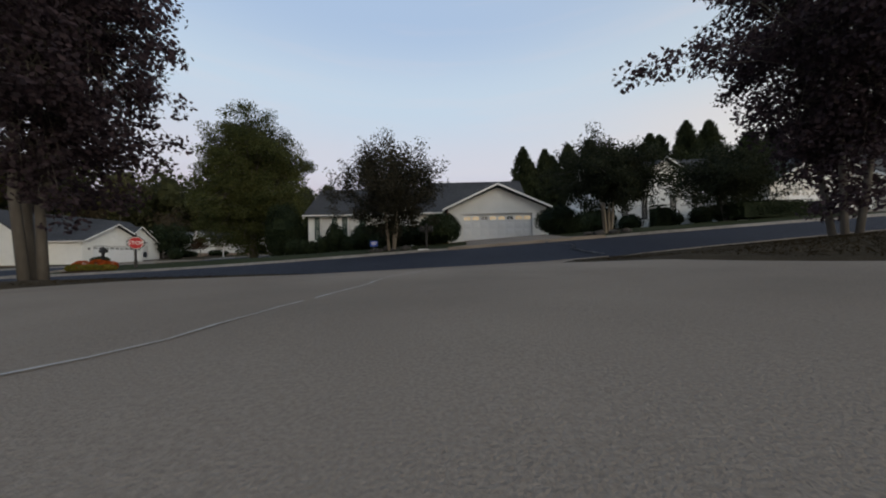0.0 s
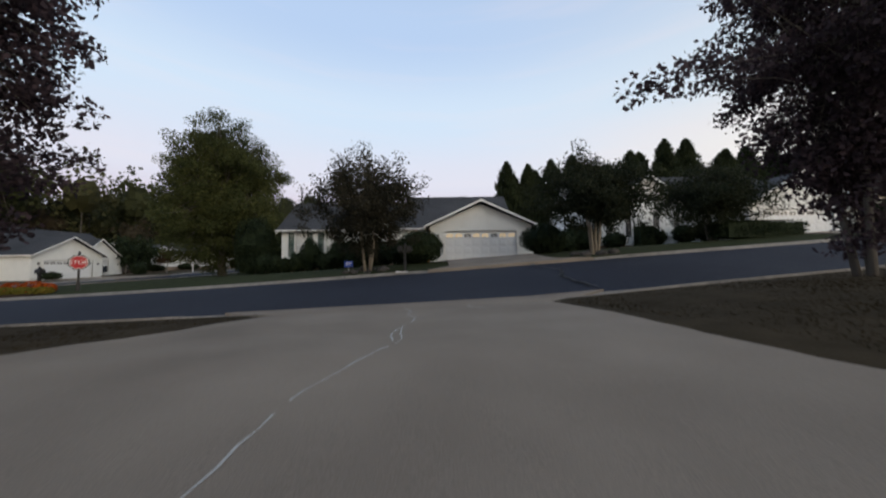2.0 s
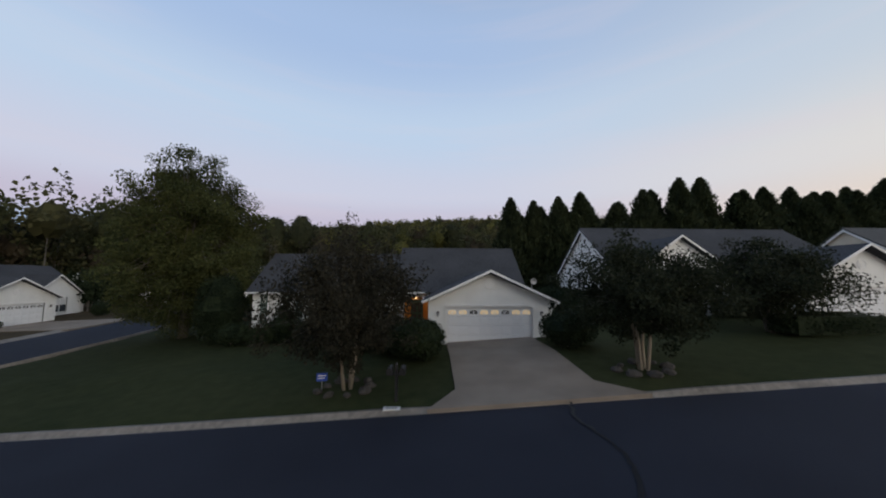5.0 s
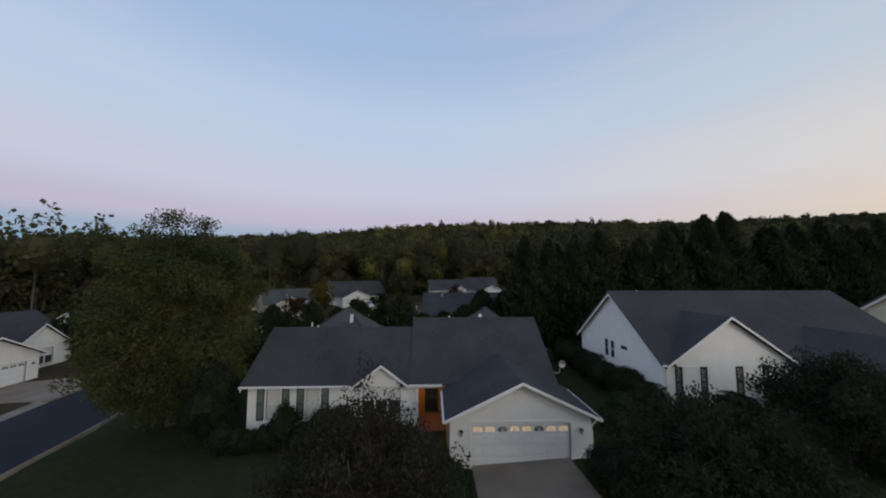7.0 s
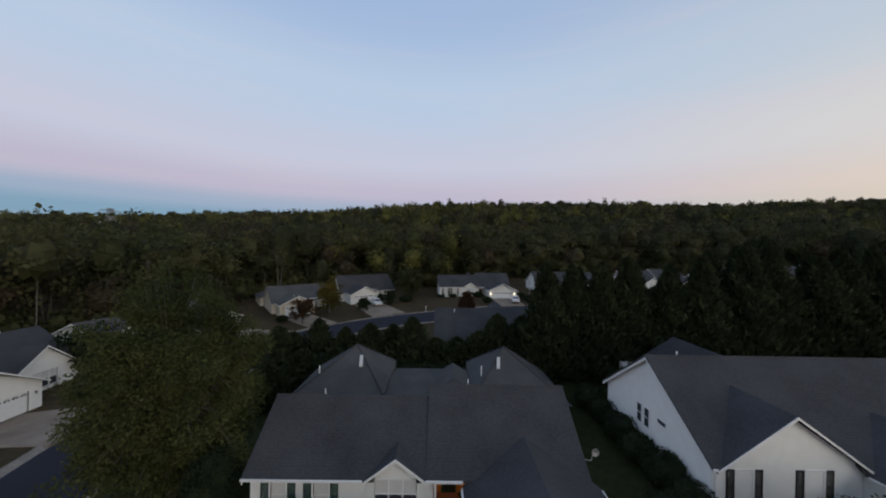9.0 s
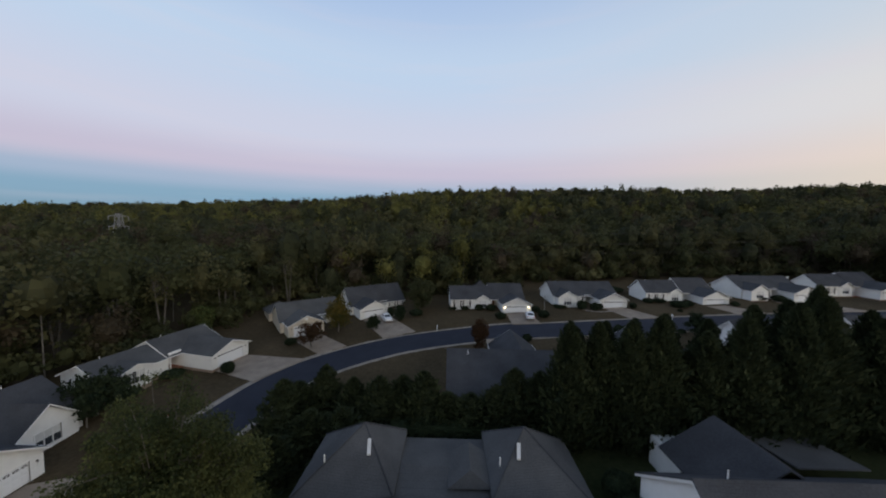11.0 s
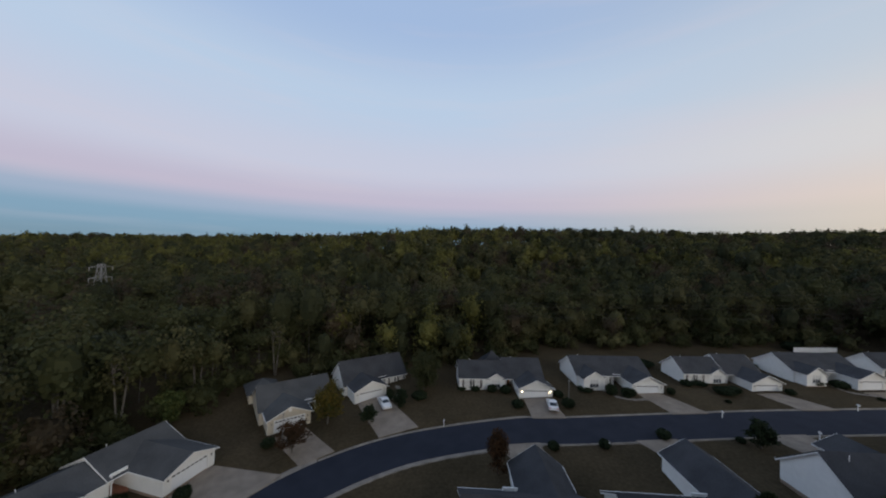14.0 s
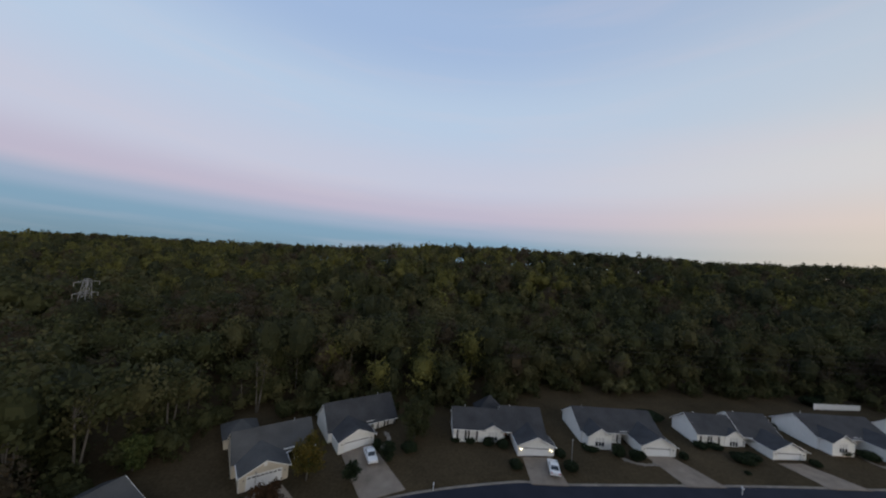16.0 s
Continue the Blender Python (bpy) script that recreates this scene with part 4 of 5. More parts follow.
apron("driveway", (-38.2, 68.6), (-39.5, 62.6), (-27.2, 67.4), (-31.5, 59.5), "wide pale concrete driveway at the bend")
apron("driveway", (-28.9, 78.6), (-33.0, 75.2), (-21.6, 72.8), (-25.6, 69.2), "grey concrete driveway under trees")
apron("driveway", (-17.6, 90.4), (-22.2, 86.8), (-9.0, 79.9), (-15.4, 76.6), "pale concrete driveway with a parked car")
apron("driveway", (17.2, 90.1), (11.8, 89.6), (18.4, 83.2), (12.0, 83.0), "pale concrete driveway with a parked car")
apron("driveway", (41.5, 93.1), (36.4, 92.6), (46.0, 85.5), (39.0, 85.0), "pale concrete driveway to the street")
apron("driveway", (67.4, 94.1), (62.3, 93.6), (72.5, 87.6), (65.0, 87.2), "pale concrete driveway to the street")
apron("driveway", (91.5, 95.9), (86.4, 95.4), (97.0, 89.3), (89.5, 88.9), "pale concrete driveway to the street")
apron("driveway", (6.8, 70.0), (11.8, 70.0), (4.6, 75.2), (11.5, 75.9), "pale concrete driveway to the street")
apron("driveway", (30.5, 70.8), (35.5, 70.8), (27.5, 76.8), (34.5, 77.4), "pale concrete driveway to the street")
apron("driveway", (52.5, 72.0), (57.5, 72.0), (50.0, 78.9), (57.5, 79.4), "pale concrete driveway to the street")


def ribbon(name, pts, w, lift, mat, parent, label, jitter=0.0):
    """A thin raised strip laid on the ground along a wandering line."""
    rng = random.Random(len(pts) * 7 + int(w * 1000))
    line = smooth_line(pts, 0.12)
    left, right = [], []
    for i, p in enumerate(line):
        d = line[min(i + 1, len(line) - 1)] - line[max(i - 1, 0)]
        d /= np.linalg.norm(d)
        off = np.array((-d[1], d[0]))
        q = p + off * rng.uniform(-jitter, jitter)
        ww = w * rng.uniform(0.45, 1.3)
        left.append(q + off * ww / 2)
        right.append(q - off * ww / 2)
    mb = Mesh()
    pts3 = [(a[0], a[1], lz(*a) + lift) for a in left] + [(a[0], a[1], lz(*a) + lift) for a in right]
    n = len(left)
    mb.add(pts3, [(i, n + i, n + i + 1, i + 1) for i in range(n - 1)])
    return part(name, mb, mat, parent, label)


for run in ([(-0.95, 0.2), (-0.62, 0.5), (-0.27, 0.85), (-0.25, 1.15), (-0.20, 1.62)], [(-0.18, 1.7), (-0.12, 2.3), (-0.13, 2.85)], [(-0.12, 3.0), (-0.02, 3.4), (0.12, 3.8), (0.22, 4.1)], [(0.27, 4.2), (0.30, 4.35), (0.22, 5.2), (0.26, 5.45)],
            [(0.24, 4.3), (0.17, 4.7), (0.2, 5.1)], [(0.29, 5.6), (0.33, 6.0), (0.2, 6.4)], [(0.14, 6.6), (0.18, 7.0), (0.0, 7.75)]):
    ribbon("crack", run, 0.013 if run[0][1] < 2 else 0.016, 0.004, M_CRACK, front_drive, "pale filled crack", 0.012)
WALKS = (([(-16.7, 88.0), (-14.7, 90.2), (-14.5, 92.6), (-15.8, 94.6)], "curved concrete walk beside the white garage"),
         ([(30.2, 94.6), (31.6, 91.2), (34.6, 90.0), (38.2, 90.6)], "curved concrete walk from the door to the drive"),
         ([(83.2, 98.4), (83.6, 95.4), (87.4, 93.9), (90.6, 94.2)], "curved concrete walk from the door to the drive"))
for pts, text in WALKS:
    tagged(ribbon("footpath", pts, 1.0, 0.06, M_KERB, None, text), text, "footpath", kind="structure")
ribbon("crack", [(1.0, 8.15), (1.2, 7.8), (1.3, 7.4), (1.5, 7.05)], 0.02, 0.004, M_CRACK, front_drive, "pale filled crack", 0.03)
road_ob = bpy.data.objects["road"]
ribbon("tar_seam", [(4.75, 15.3), (4.6, 14.3), (4.95, 12.6), (4.45, 11.0), (4.5, 9.0)], 0.11, 0.026, M_TAR, road_ob, "dark tar-filled crack", 0.05)


# ---- trees and shrubs ----
def unit(rng, n):
    v = rng.normal(size=(n, 3))
    return v / np.linalg.norm(v, axis=1)[:, None]


def diamonds(rng, c, length, width, flat=0.0, out=None, bias=0.0):
    """Leaves as lozenges round the centres c, turned at random, or leaning to face outwards by bias."""
    n = len(c)
    u = unit(rng, n)
    u[:, 2] *= 1 - flat
    if bias:
        o = out / (np.linalg.norm(out, axis=1)[:, None] + 1e-9)
        face = o * bias + unit(rng, n)
        face /= np.linalg.norm(face, axis=1)[:, None] + 1e-9
        u -= face * (u * face).sum(1)[:, None]
    u /= np.linalg.norm(u, axis=1)[:, None] + 1e-9
    w = np.cross(u, face if bias else unit(rng, n))
    w /= np.linalg.norm(w, axis=1)[:, None] + 1e-9
    s = rng.uniform(0.6, 1.3, (n, 1))
    a, b = u * s * length / 2, w * s * width / 2
    return np.stack([c - a, c + b - a * 0.1, c + a, c - b - a * 0.1], 1)


def clump_centres(rng, n, rx, ry, rz, inner=0.5):
    """Places in the outer part of an egg, fuller below than above."""
    d = unit(rng, n)
    r = rng.uniform(inner**3, 1, (n, 1)) ** (1 / 3)
    p = d * r
    p[:, :2] *= (1 - 0.25 * np.clip(p[:, 2:], 0, 1))
    bumps = 1 + 0.16 * np.sin(5 * np.arctan2(p[:, 1], p[:, 0]) + 3 * p[:, 2]) + rng.normal(0, 0.06, n)
    return p * np.array((rx, ry, rz)) * bumps[:, None]


def core_blob(rng, rx, ry, rz, c, rings=6, sides=9):
    """A lumpy inner mass that keeps a crown from being see-through all over."""
    g = np.zeros((rings + 1, sides, 3))
    for i in range(rings + 1):
        a = math.pi * i / rings
        for k in range(sides):
            b = math.tau * k / sides
            s = 1 + rng.uniform(-0.25, 0.15)
            g[i, k] = (math.sin(a) * math.cos(b) * rx * s, math.sin(a) * math.sin(b) * ry * s, math.cos(a) * rz * s)
    h = np.roll(g, -1, 1)
    return np.stack([g[1:], h[1:], h[:-1], g[:-1]], 2).reshape(-1, 4, 3) + np.array(c)


def tree(m, label, seed, height, crown_z, rx, rz, leaf, n_clumps, per, mat, bark, trunks=1, r0=0.16, spread_r=0.4, clump=0.45, inner=0.45, twigs=1, name="tree", group="", core=0.5, droop=0.0, ragged=0.0, upright=0.0, bias=0.0, sprays=(), vase=0.0):
    """A tree: tapered trunks, limbs that reach the clumps, and a crown of single leaves."""
    rng = np.random.default_rng(seed)
    t = thing(name, m, label, "tree", group)
    mid = np.array((0, 0, crown_z))
    cc = clump_centres(rng, n_clumps, rx, rx, rz, inner) + mid
    if ragged:
        reach = 1 + ragged * np.clip(rng.normal(-0.15, 0.35, (n_clumps, 1)), -0.6, 0.55)
        cc = mid + (cc - mid) * reach
    if vase:
        below = np.clip((mid[2] - cc[:, 2:]) / rz, 0, 1)
        cc[:, :2] *= 1 - vase * below
    for p in sprays:
        # a long shoot that reaches out of the crown
        tip = np.array(p, float)
        along = (0.55, 0.66, 0.76, 0.85, 0.93, 1.0)
        for t_ in along:
            cc[rng.integers(n_clumps)] = mid + (tip - mid) * t_ + rng.normal(0, 0.07, 3)
    cc[:, 2] = np.maximum(cc[:, 2], 0.5)
    mb = Mesh()
    tops = []
    for k in range(trunks):
        a = math.tau * (k + 0.3) / trunks + rng.uniform(-0.3, 0.3)
        lean = spread_r if trunks > 1 else 0.12
        foot = np.array((math.cos(a), math.sin(a), 0)) * (0.12 if trunks > 1 else 0)
        fork = np.array((math.cos(a) * lean * 1.6, math.sin(a) * lean * 1.6, crown_z - rz * 0.45))
        top = np.array((math.cos(a) * lean * 2.6, math.sin(a) * lean * 2.6, crown_z + rz * 0.5))
        midp = (foot + fork) / 2 + rng.normal(0, 0.06, 3)
        mb.tube([tuple(foot - np.array((0, 0, 0.3))), tuple(midp), tuple(fork), tuple((fork + top) / 2 + rng.normal(0, 0.1, 3)), tuple(top)], [r0 * 1.25, r0, r0 * 0.8, r0 * 0.5, r0 * 0.15], 8)
        tops.append((fork, top))
    part("trunk", mb, bark, t, smooth=True)
    lb = Mesh()
    for i, c in enumerate(cc[:: max(1, int(1 / twigs))]):
        fork, top = tops[i % trunks]
        s = rng.uniform(0.0, 0.8)
        st = fork * (1 - s) + top * s
        bend = (st + c) / 2 + np.array((0, 0, 0.15 * rz * rng.uniform(0, 1)))
        lb.tube([tuple(st), tuple(bend), tuple(c)], [r0 * 0.24, r0 * 0.13, r0 * 0.04], 5)
    part("limb", lb, M_BARK, t, kind="stuff")
    pts = np.repeat(cc, per, 0) + unit(rng, n_clumps * per) * rng.uniform(0, 1, (n_clumps * per, 1)) ** 0.45 * np.array((clump, clump, clump * 0.72)) * 1.7
    if droop:
        pts[:, 2] -= droop * rng.uniform(0, 1, len(pts))
    if upright:
        # sprays that stand up along the outer shoots
        away = np.repeat((cc - mid) / np.linalg.norm(cc - mid, axis=1)[:, None], per, 0)
        pts += (away * 0.6 + np.array((0, 0, 0.8))) * (upright * rng.uniform(0, 1, (len(pts), 1)) ** 2)
    q = diamonds(rng, pts, leaf * 1.5, leaf, out=(pts - mid) / np.array((rx, rx, rz)), bias=bias)
    if core:
        q = np.concatenate([q, core_blob(rng, rx * core, rx * core, rz * core, mid)])
    me = quads("crown", q, mat)
    ob = new("crown", me)
    ob.parent = t
    return t


def shrub(x, y, rx, ry, h, label, mat=None, leaf=0.07, seed=1, boxy=False, name="shrub", n=None, group="shrubs by the houses", z=None):
    rng = np.random.default_rng(seed)
    t = thing(name, base(x, y, (lz(x, y) if z is None else z), rng.uniform(0, 360) if not boxy else 0), label, "hedge" if boxy else "shrub", group)
    n = n or int(900 * (rx * ry + rx * h) / (leaf / 0.07) ** 1.6) + 200
    if boxy:
        p = rng.uniform(-1, 1, (n, 3))
        k = np.abs(p).argmax(1)
        p[np.arange(n), k] = np.sign(p[np.arange(n), k])
        p *= 1 - 0.08 * np.linalg.norm(p, axis=1, keepdims=True) ** 2 / 3
    else:
        p = unit(rng, n) * rng.uniform(0.82, 1.04, (n, 1))
        p *= 1 + 0.10 * np.sin(4 * p[:, :1] + seed) * np.sin(5 * p[:, 1:2])
    p = p * np.array((rx, ry, h / 2)) + np.array((0, 0, h / 2))
    p[:, 2] = np.maximum(p[:, 2], 0.02)
    q = np.concatenate([diamonds(rng, p, leaf * 1.5, leaf), core_blob(rng, rx * 0.85, ry * 0.85, h * 0.44, (0, 0, h / 2))])
    if boxy:
        inner = Mesh().box(-rx * 0.84, rx * 0.84, -ry * 0.78, ry * 0.78, 0, h * 0.86)
        part("core", inner, mat or F_SHRUB, t)
    ob = new("foliage", quads("foliage", q, mat or F_SHRUB))
    ob.parent = t
    part("stem", Mesh().tube([(0, 0, -0.1), (0.02, 0.02, h * 0.5)], [0.05, 0.03]), M_BARK, t)
    return t


def conifer(m, label, seed, h, r, leaf=0.28, n=2600, mat=None, group="evergreen screen"):
    """A dense columnar evergreen with a ragged leader."""
    rng = np.random.default_rng(seed)
    t = thing("evergreen_tree", m, label, "tree", group)
    part("trunk", Mesh().tube([(0, 0, -0.3), (0.05, 0, h * 0.5), (0, 0.03, h * 0.97)], [0.2, 0.12, 0.02], 7), M_BARK, t)
    u = rng.uniform(0, 1, n) ** 0.8
    az = rng.uniform(0, math.tau, n)
    lobes = 1 + 0.20 * np.sin(az * 4 + u * 17 + seed) + 0.13 * np.sin(u * 41 + az * 3) + rng.normal(0, 0.13, n)
    prof = np.minimum(1.0, (1 - u) ** 0.66 * 1.14) * (0.75 + 0.25 * np.minimum(1, u * 8))
    rr = r * prof * lobes * rng.uniform(0.66, 1.12, n)
    p = np.stack([rr * np.cos(az), rr * np.sin(az), 0.3 + u * (h - 0.3)], 1)
    out = np.stack([np.cos(az), np.sin(az), np.full(n, 1.5)], 1) + rng.normal(0, 0.5, (n, 3))
    out /= np.linalg.norm(out, axis=1)[:, None]
    w = np.cross(out, unit(rng, n))
    w /= np.linalg.norm(w, axis=1)[:, None]
    s = rng.uniform(0.6, 1.4, (n, 1)) * leaf * (1.1 - 0.6 * u[:, None])
    q = np.stack([p - out * s * 0.8, p + w * s * 0.45, p + out * s * 1.8, p - w * s * 0.45], 1)
    # thin leaders that stand out of the top
    tips = []
    for _ in range(9):
        rad, a = r * 0.5 * rng.uniform(0, 1) ** 0.7, rng.uniform(0, math.tau)
        top = h * (1.03 - 0.22 * rad / (r * 0.5)) * rng.uniform(0.97, 1.02)
        c = np.array((rad * math.cos(a), rad * math.sin(a), top))
        m_ = 26
        v = rng.uniform(0, 1, m_)
        tips.append(diamonds(rng, c + np.stack([rng.normal(0, 0.17, m_) * v, rng.normal(0, 0.17, m_) * v, -1.5 * v], 1), 0.30, 0.10))
    q = np.concatenate([q] + tips)
    cores = [core_blob(rng, r * 0.72 * (1 - a) ** 0.8, r * 0.72 * (1 - a) ** 0.8, h * 0.12, (0, 0, h * (a + 0.06)), 4, 8) for a in (0.02, 0.17, 0.32, 0.47, 0.62, 0.77)]
    ob = new("crown", quads("crown", np.concatenate([q] + cores), mat or F_CONIFER))
    ob.parent = t
    return t


def on_land(x, y, deg=0):
    return base(x, y, lz(x, y), deg)


# trees beside the near driveway
tree(on_land(-6.6, 5.4), "purple-leaved multi-stemmed tree beside the concrete driveway", 11, 7.6, 4.2, 1.9, 3.0, 0.062, 560, 82, F_PURPLE, M_BARK, trunks=3, r0=0.062, spread_r=0.24, clump=0.20, inner=0.12, core=0.0, ragged=0.15)
tree(on_land(7.65, 6.35), "dark-leaved multi-stemmed tree by the lawn's edge", 12, 7.0, 3.9, 2.0, 3.1, 0.058, 600, 82, F_PURPLE, M_BARK, trunks=4, r0=0.045, spread_r=0.26, clump=0.20, inner=0.12, core=0.0, ragged=0.15, vase=0.65,
     sprays=((-4.2, -1.0, 2.6), (-3.4, -0.7, 4.6)))
# the yards across the street
tree(on_land(-18.8, 30.5, 20), "large rounded green maple on the lawn", 21, 14.4, 7.05, 4.95, 6.95, 0.105, 680, 210, F_GREEN, M_BARK, r0=0.30, clump=0.52, inner=0.42, core=0.5, bias=0.5, ragged=0.1)
tree(on_land(-2.9, 17.6, 40), "crape myrtle with pale peeling stems above field stones", 22, 6.4, 3.2, 2.55, 2.3, 0.07, 300, 130, F_MYRTLE, M_BARKP, trunks=4, r0=0.06, spread_r=0.26, clump=0.24, inner=0.35, core=0.45, upright=0.75, ragged=0.25)
tree(on_land(8.6, 17.4, 10), "dark crape myrtle with pale twisted stems", 23, 5.6, 2.95, 2.7, 1.8, 0.075, 270, 130, F_MYRTLED, M_BARKP, trunks=4, r0=0.06, spread_r=0.24, clump=0.28, inner=0.4, core=0.5, upright=0.45, ragged=0.25)
tree(on_land(17.7, 20.9, 70), "low dark spreading tree in the neighbour's bed", 24, 5.4, 2.75, 2.9, 1.9, 0.085, 240, 110, F_MYRTLED, M_BARK, trunks=3, r0=0.09, spread_r=0.35, clump=0.36, inner=0.3, core=0.55)
for i, (x, y, rx, h) in enumerate([(-14.2, 27.6, 1.5, 3.1), (-12.7, 26.4, 0.8, 1.0), (-11.2, 26.4, 0.6, 0.8), (-9.3, 26.4, 0.75, 1.7), (-8.3, 26.5, 0.6, 0.9), (-6.9, 26.2, 0.9, 1.5),
                                   (-5.2, 25.2, 1.0, 1.3), (-3.6, 24.6, 1.2, 1.5), (-2.0, 24.0, 1.0, 1.4), (-0.7, 22.4, 0.9, 1.3), (-0.4, 20.5, 1.4, 1.6), (-1.6, 21.6, 1.0, 1.2), (-4.0, 22.6, 1.1, 1.6),
                                   (-15.6, 29.6, 1.1, 1.6), (-10.2, 26.35, 0.6, 1.05), (-11.9, 26.4, 0.65, 0.9), (-7.6, 25.6, 0.8, 1.1), (-6.15, 26.35, 0.85, 1.45)]):
    shrub(x, y, rx * 1.08, rx, h * (1.5 if y > 26 else 1.2), "dark evergreen shrub before the white house", seed=40 + i, leaf=0.08)
shrub(7.05, 20.75, 1.35, 1.3, 1.85, "large clipped round shrub at the garage corner", seed=60)
for i, (x, y, rx, h) in enumerate([(12.6, 27.2, 1.2, 1.5), (12.7, 29.4, 1.3, 1.7), (12.5, 31.8, 1.2, 1.5), (12.6, 34.2, 1.3, 1.6), (12.6, 36.8, 1.2, 1.5), (12.6, 39.2, 1.3, 1.6), (10.9, 26.8, 1.0, 1.2), (9.6, 25.4, 0.9, 1.0),
                                   (14.3, 25.8, 0.8, 0.95), (17.4, 25.7, 0.75, 1.0), (19.6, 25.6, 0.8, 1.1), (21.0, 25.0, 0.9, 1.2)]):
    shrub(x, y, rx * 1.05, rx * 1.05, h * 1.3, "dark rounded shrub along the neighbour's wall", seed=70 + i, leaf=0.09)
shrub(16.2, 25.2, 0.62, 0.55, 1.75, "tall clipped block of box hedge", seed=90, boxy=True)
shrub(19.6, 20.0, 2.6, 0.7, 1.0, "long clipped dark hedge across the bed", seed=91, boxy=True)
shrub(31.2, 21.8, 1.5, 0.8, 1.9, "tall clipped dark hedge by the garage", seed=92, boxy=True)
shrub(-39.6, 45.2, 0.9, 0.9, 1.8, "small dark shrub by the white garage", seed=93)
shrub(-40.6, 36.2, 0.8, 0.8, 0.9, "low dark shrub by the white garage", seed=94)
tree(on_land(-36.8, 46.2), "small dark ornamental tree beside the drive", 95, 3.2, 2.2, 0.95, 0.95, 0.12, 40, 40, F_RUST, M_BARK, r0=0.06, clump=0.25)
tree(on_land(-44.6, 48.6), "dark ornamental tree in front of the white wall", 96, 4.0, 2.6, 1.2, 1.4, 0.16, 50, 40, F_SHRUB, M_BARK, r0=0.08, clump=0.3)

# evergreens behind the houses
protos = [conifer(on_land(10.4, 45.6), "tall dark evergreen in a dense row", 101, 13.2, 2.5, n=6200), conifer(on_land(13.6, 46.2), "tall dark evergreen in a dense row", 102, 12.8, 2.6, n=6200),
          conifer(on_land(16.6, 45.4), "tall dark evergreen in a dense row", 103, 13.0, 2.7, n=6200)]
row = random.Random(5)
for i in range(23):
    x = 19.4 + i * 2.1 + row.uniform(-0.5, 0.5)
    y = 45.0 + (i % 2) * 2.6 + row.uniform(-0.7, 0.7)
    tall = 0.99 + 0.04 * math.sin(i * 1.7) + (0.12 if 4 < i < 11 else 0.02 if i >= 11 else 0.0)
    copy_thing(protos[i % 3], on_land(x, y, row.uniform(0, 360)) @ Matrix.Diagonal((1.08, 1.08, tall * row.uniform(0.91, 1.04), 1)))
for x, y, k in ((11.9, 47.9, 0.9), (15.2, 48.0, 0.93), (18.2, 47.8, 0.95), (21.5, 48.4, 0.95)):
    copy_thing(protos[int(x) % 3], on_land(x, y, x * 40) @ Matrix.Diagonal((1.0, 1.0, k, 1)))
low = [conifer(on_land(-17.5, 52.2), "bushy dark evergreen behind the roofs", 111, 6.2, 2.3, n=1700), conifer(on_land(-13.5, 50.5), "bushy dark evergreen behind the roofs", 112, 5.4, 2.1, n=1700)]
for i, (x, y, k) in enumerate([(-21.0, 48.5, 1.0), (-20.2, 53.0, 0.9), (-10.0, 51.4, 1.0), (-7.4, 52.6, 1.05), (-4.8, 51.2, 1.1), (-2.0, 48.6, 0.8), (0.6, 48.0, 0.72), (3.2, 47.8, 0.95), (5.6, 48.8, 1.1), (8.4, 51.0, 1.2), (8.2, 47.6, 0.9),
                               (-16.8, 45.6, 0.8), (-13.4, 46.0, 0.7), (-18.8, 42.0, 0.75)]):
    copy_thing(low[i % 2], on_land(x, y - (2.4 if y > 50 else 0.0), row.uniform(0, 360)) @ Matrix.Diagonal((1.25, 1.25, k * 1.0, 1)))
shrub(-2.0, 46.4, 7.5, 1.0, 2.3, "long trimmed evergreen hedge behind the roofs", seed=113, boxy=True, leaf=0.16, n=5200)
shrub(-13.6, 40.5, 1.3, 1.2, 3.2, "yellow-green shrub beside the hipped roof", F_LIGHTSH, 0.12, 114)
# yards of the back street
tree(on_land(-25.6, 80.0), "yellowing tree beside the driveway", 121, 7.6, 4.2, 2.5, 3.4, 0.22, 70, 60, F_YELLOW, M_BARK, r0=0.14, clump=0.5)
tree(on_land(-9.4, 93.2), "round dark green tree between two houses", 122, 8.0, 4.3, 3.1, 3.7, 0.26, 90, 60, W_GREEN, M_BARK, r0=0.16, clump=0.6)
tree(on_land(-28.0, 72.0), "small rust-leaved tree by the kerb", 123, 5.0, 2.9, 2.4, 2.0, 0.2, 50, 50, F_RUST, M_BARK, r0=0.10, clump=0.4)
tree(on_land(3.6, 68.6), "narrow rust-red tree by the dark roof", 124, 6.0, 3.6, 1.4, 2.6, 0.2, 60, 50, F_RUST, M_BARK, r0=0.10, clump=0.4)
tree(on_land(46.2, 75.2), "small dark tree on the verge", 125, 4.6, 2.6, 1.7, 1.9, 0.2, 60, 50, F_SHRUB, M_BARK, r0=0.10, clump=0.4)
tree(on_land(-13.4, 86.0), "small dark tree on the lawn", 126, 3.8, 2.1, 1.3, 1.6, 0.2, 40, 50, F_SHRUB, M_BARK, r0=0.08, clump=0.35)
tree(on_land(-18.2, 80.4), "small dark tree beside the driveway", 127, 3.2, 1.9, 1.3, 1.4, 0.2, 40, 50, F_SHRUB, M_BARK, r0=0.08, clump=0.35)
tree(on_land(-46.0, 51.0), "dark tree in front of the long white house", 128, 5.6, 3.1, 3.0, 2.5, 0.24, 90, 60, F_SHRUB, M_BARK, r0=0.12, clump=0.5)
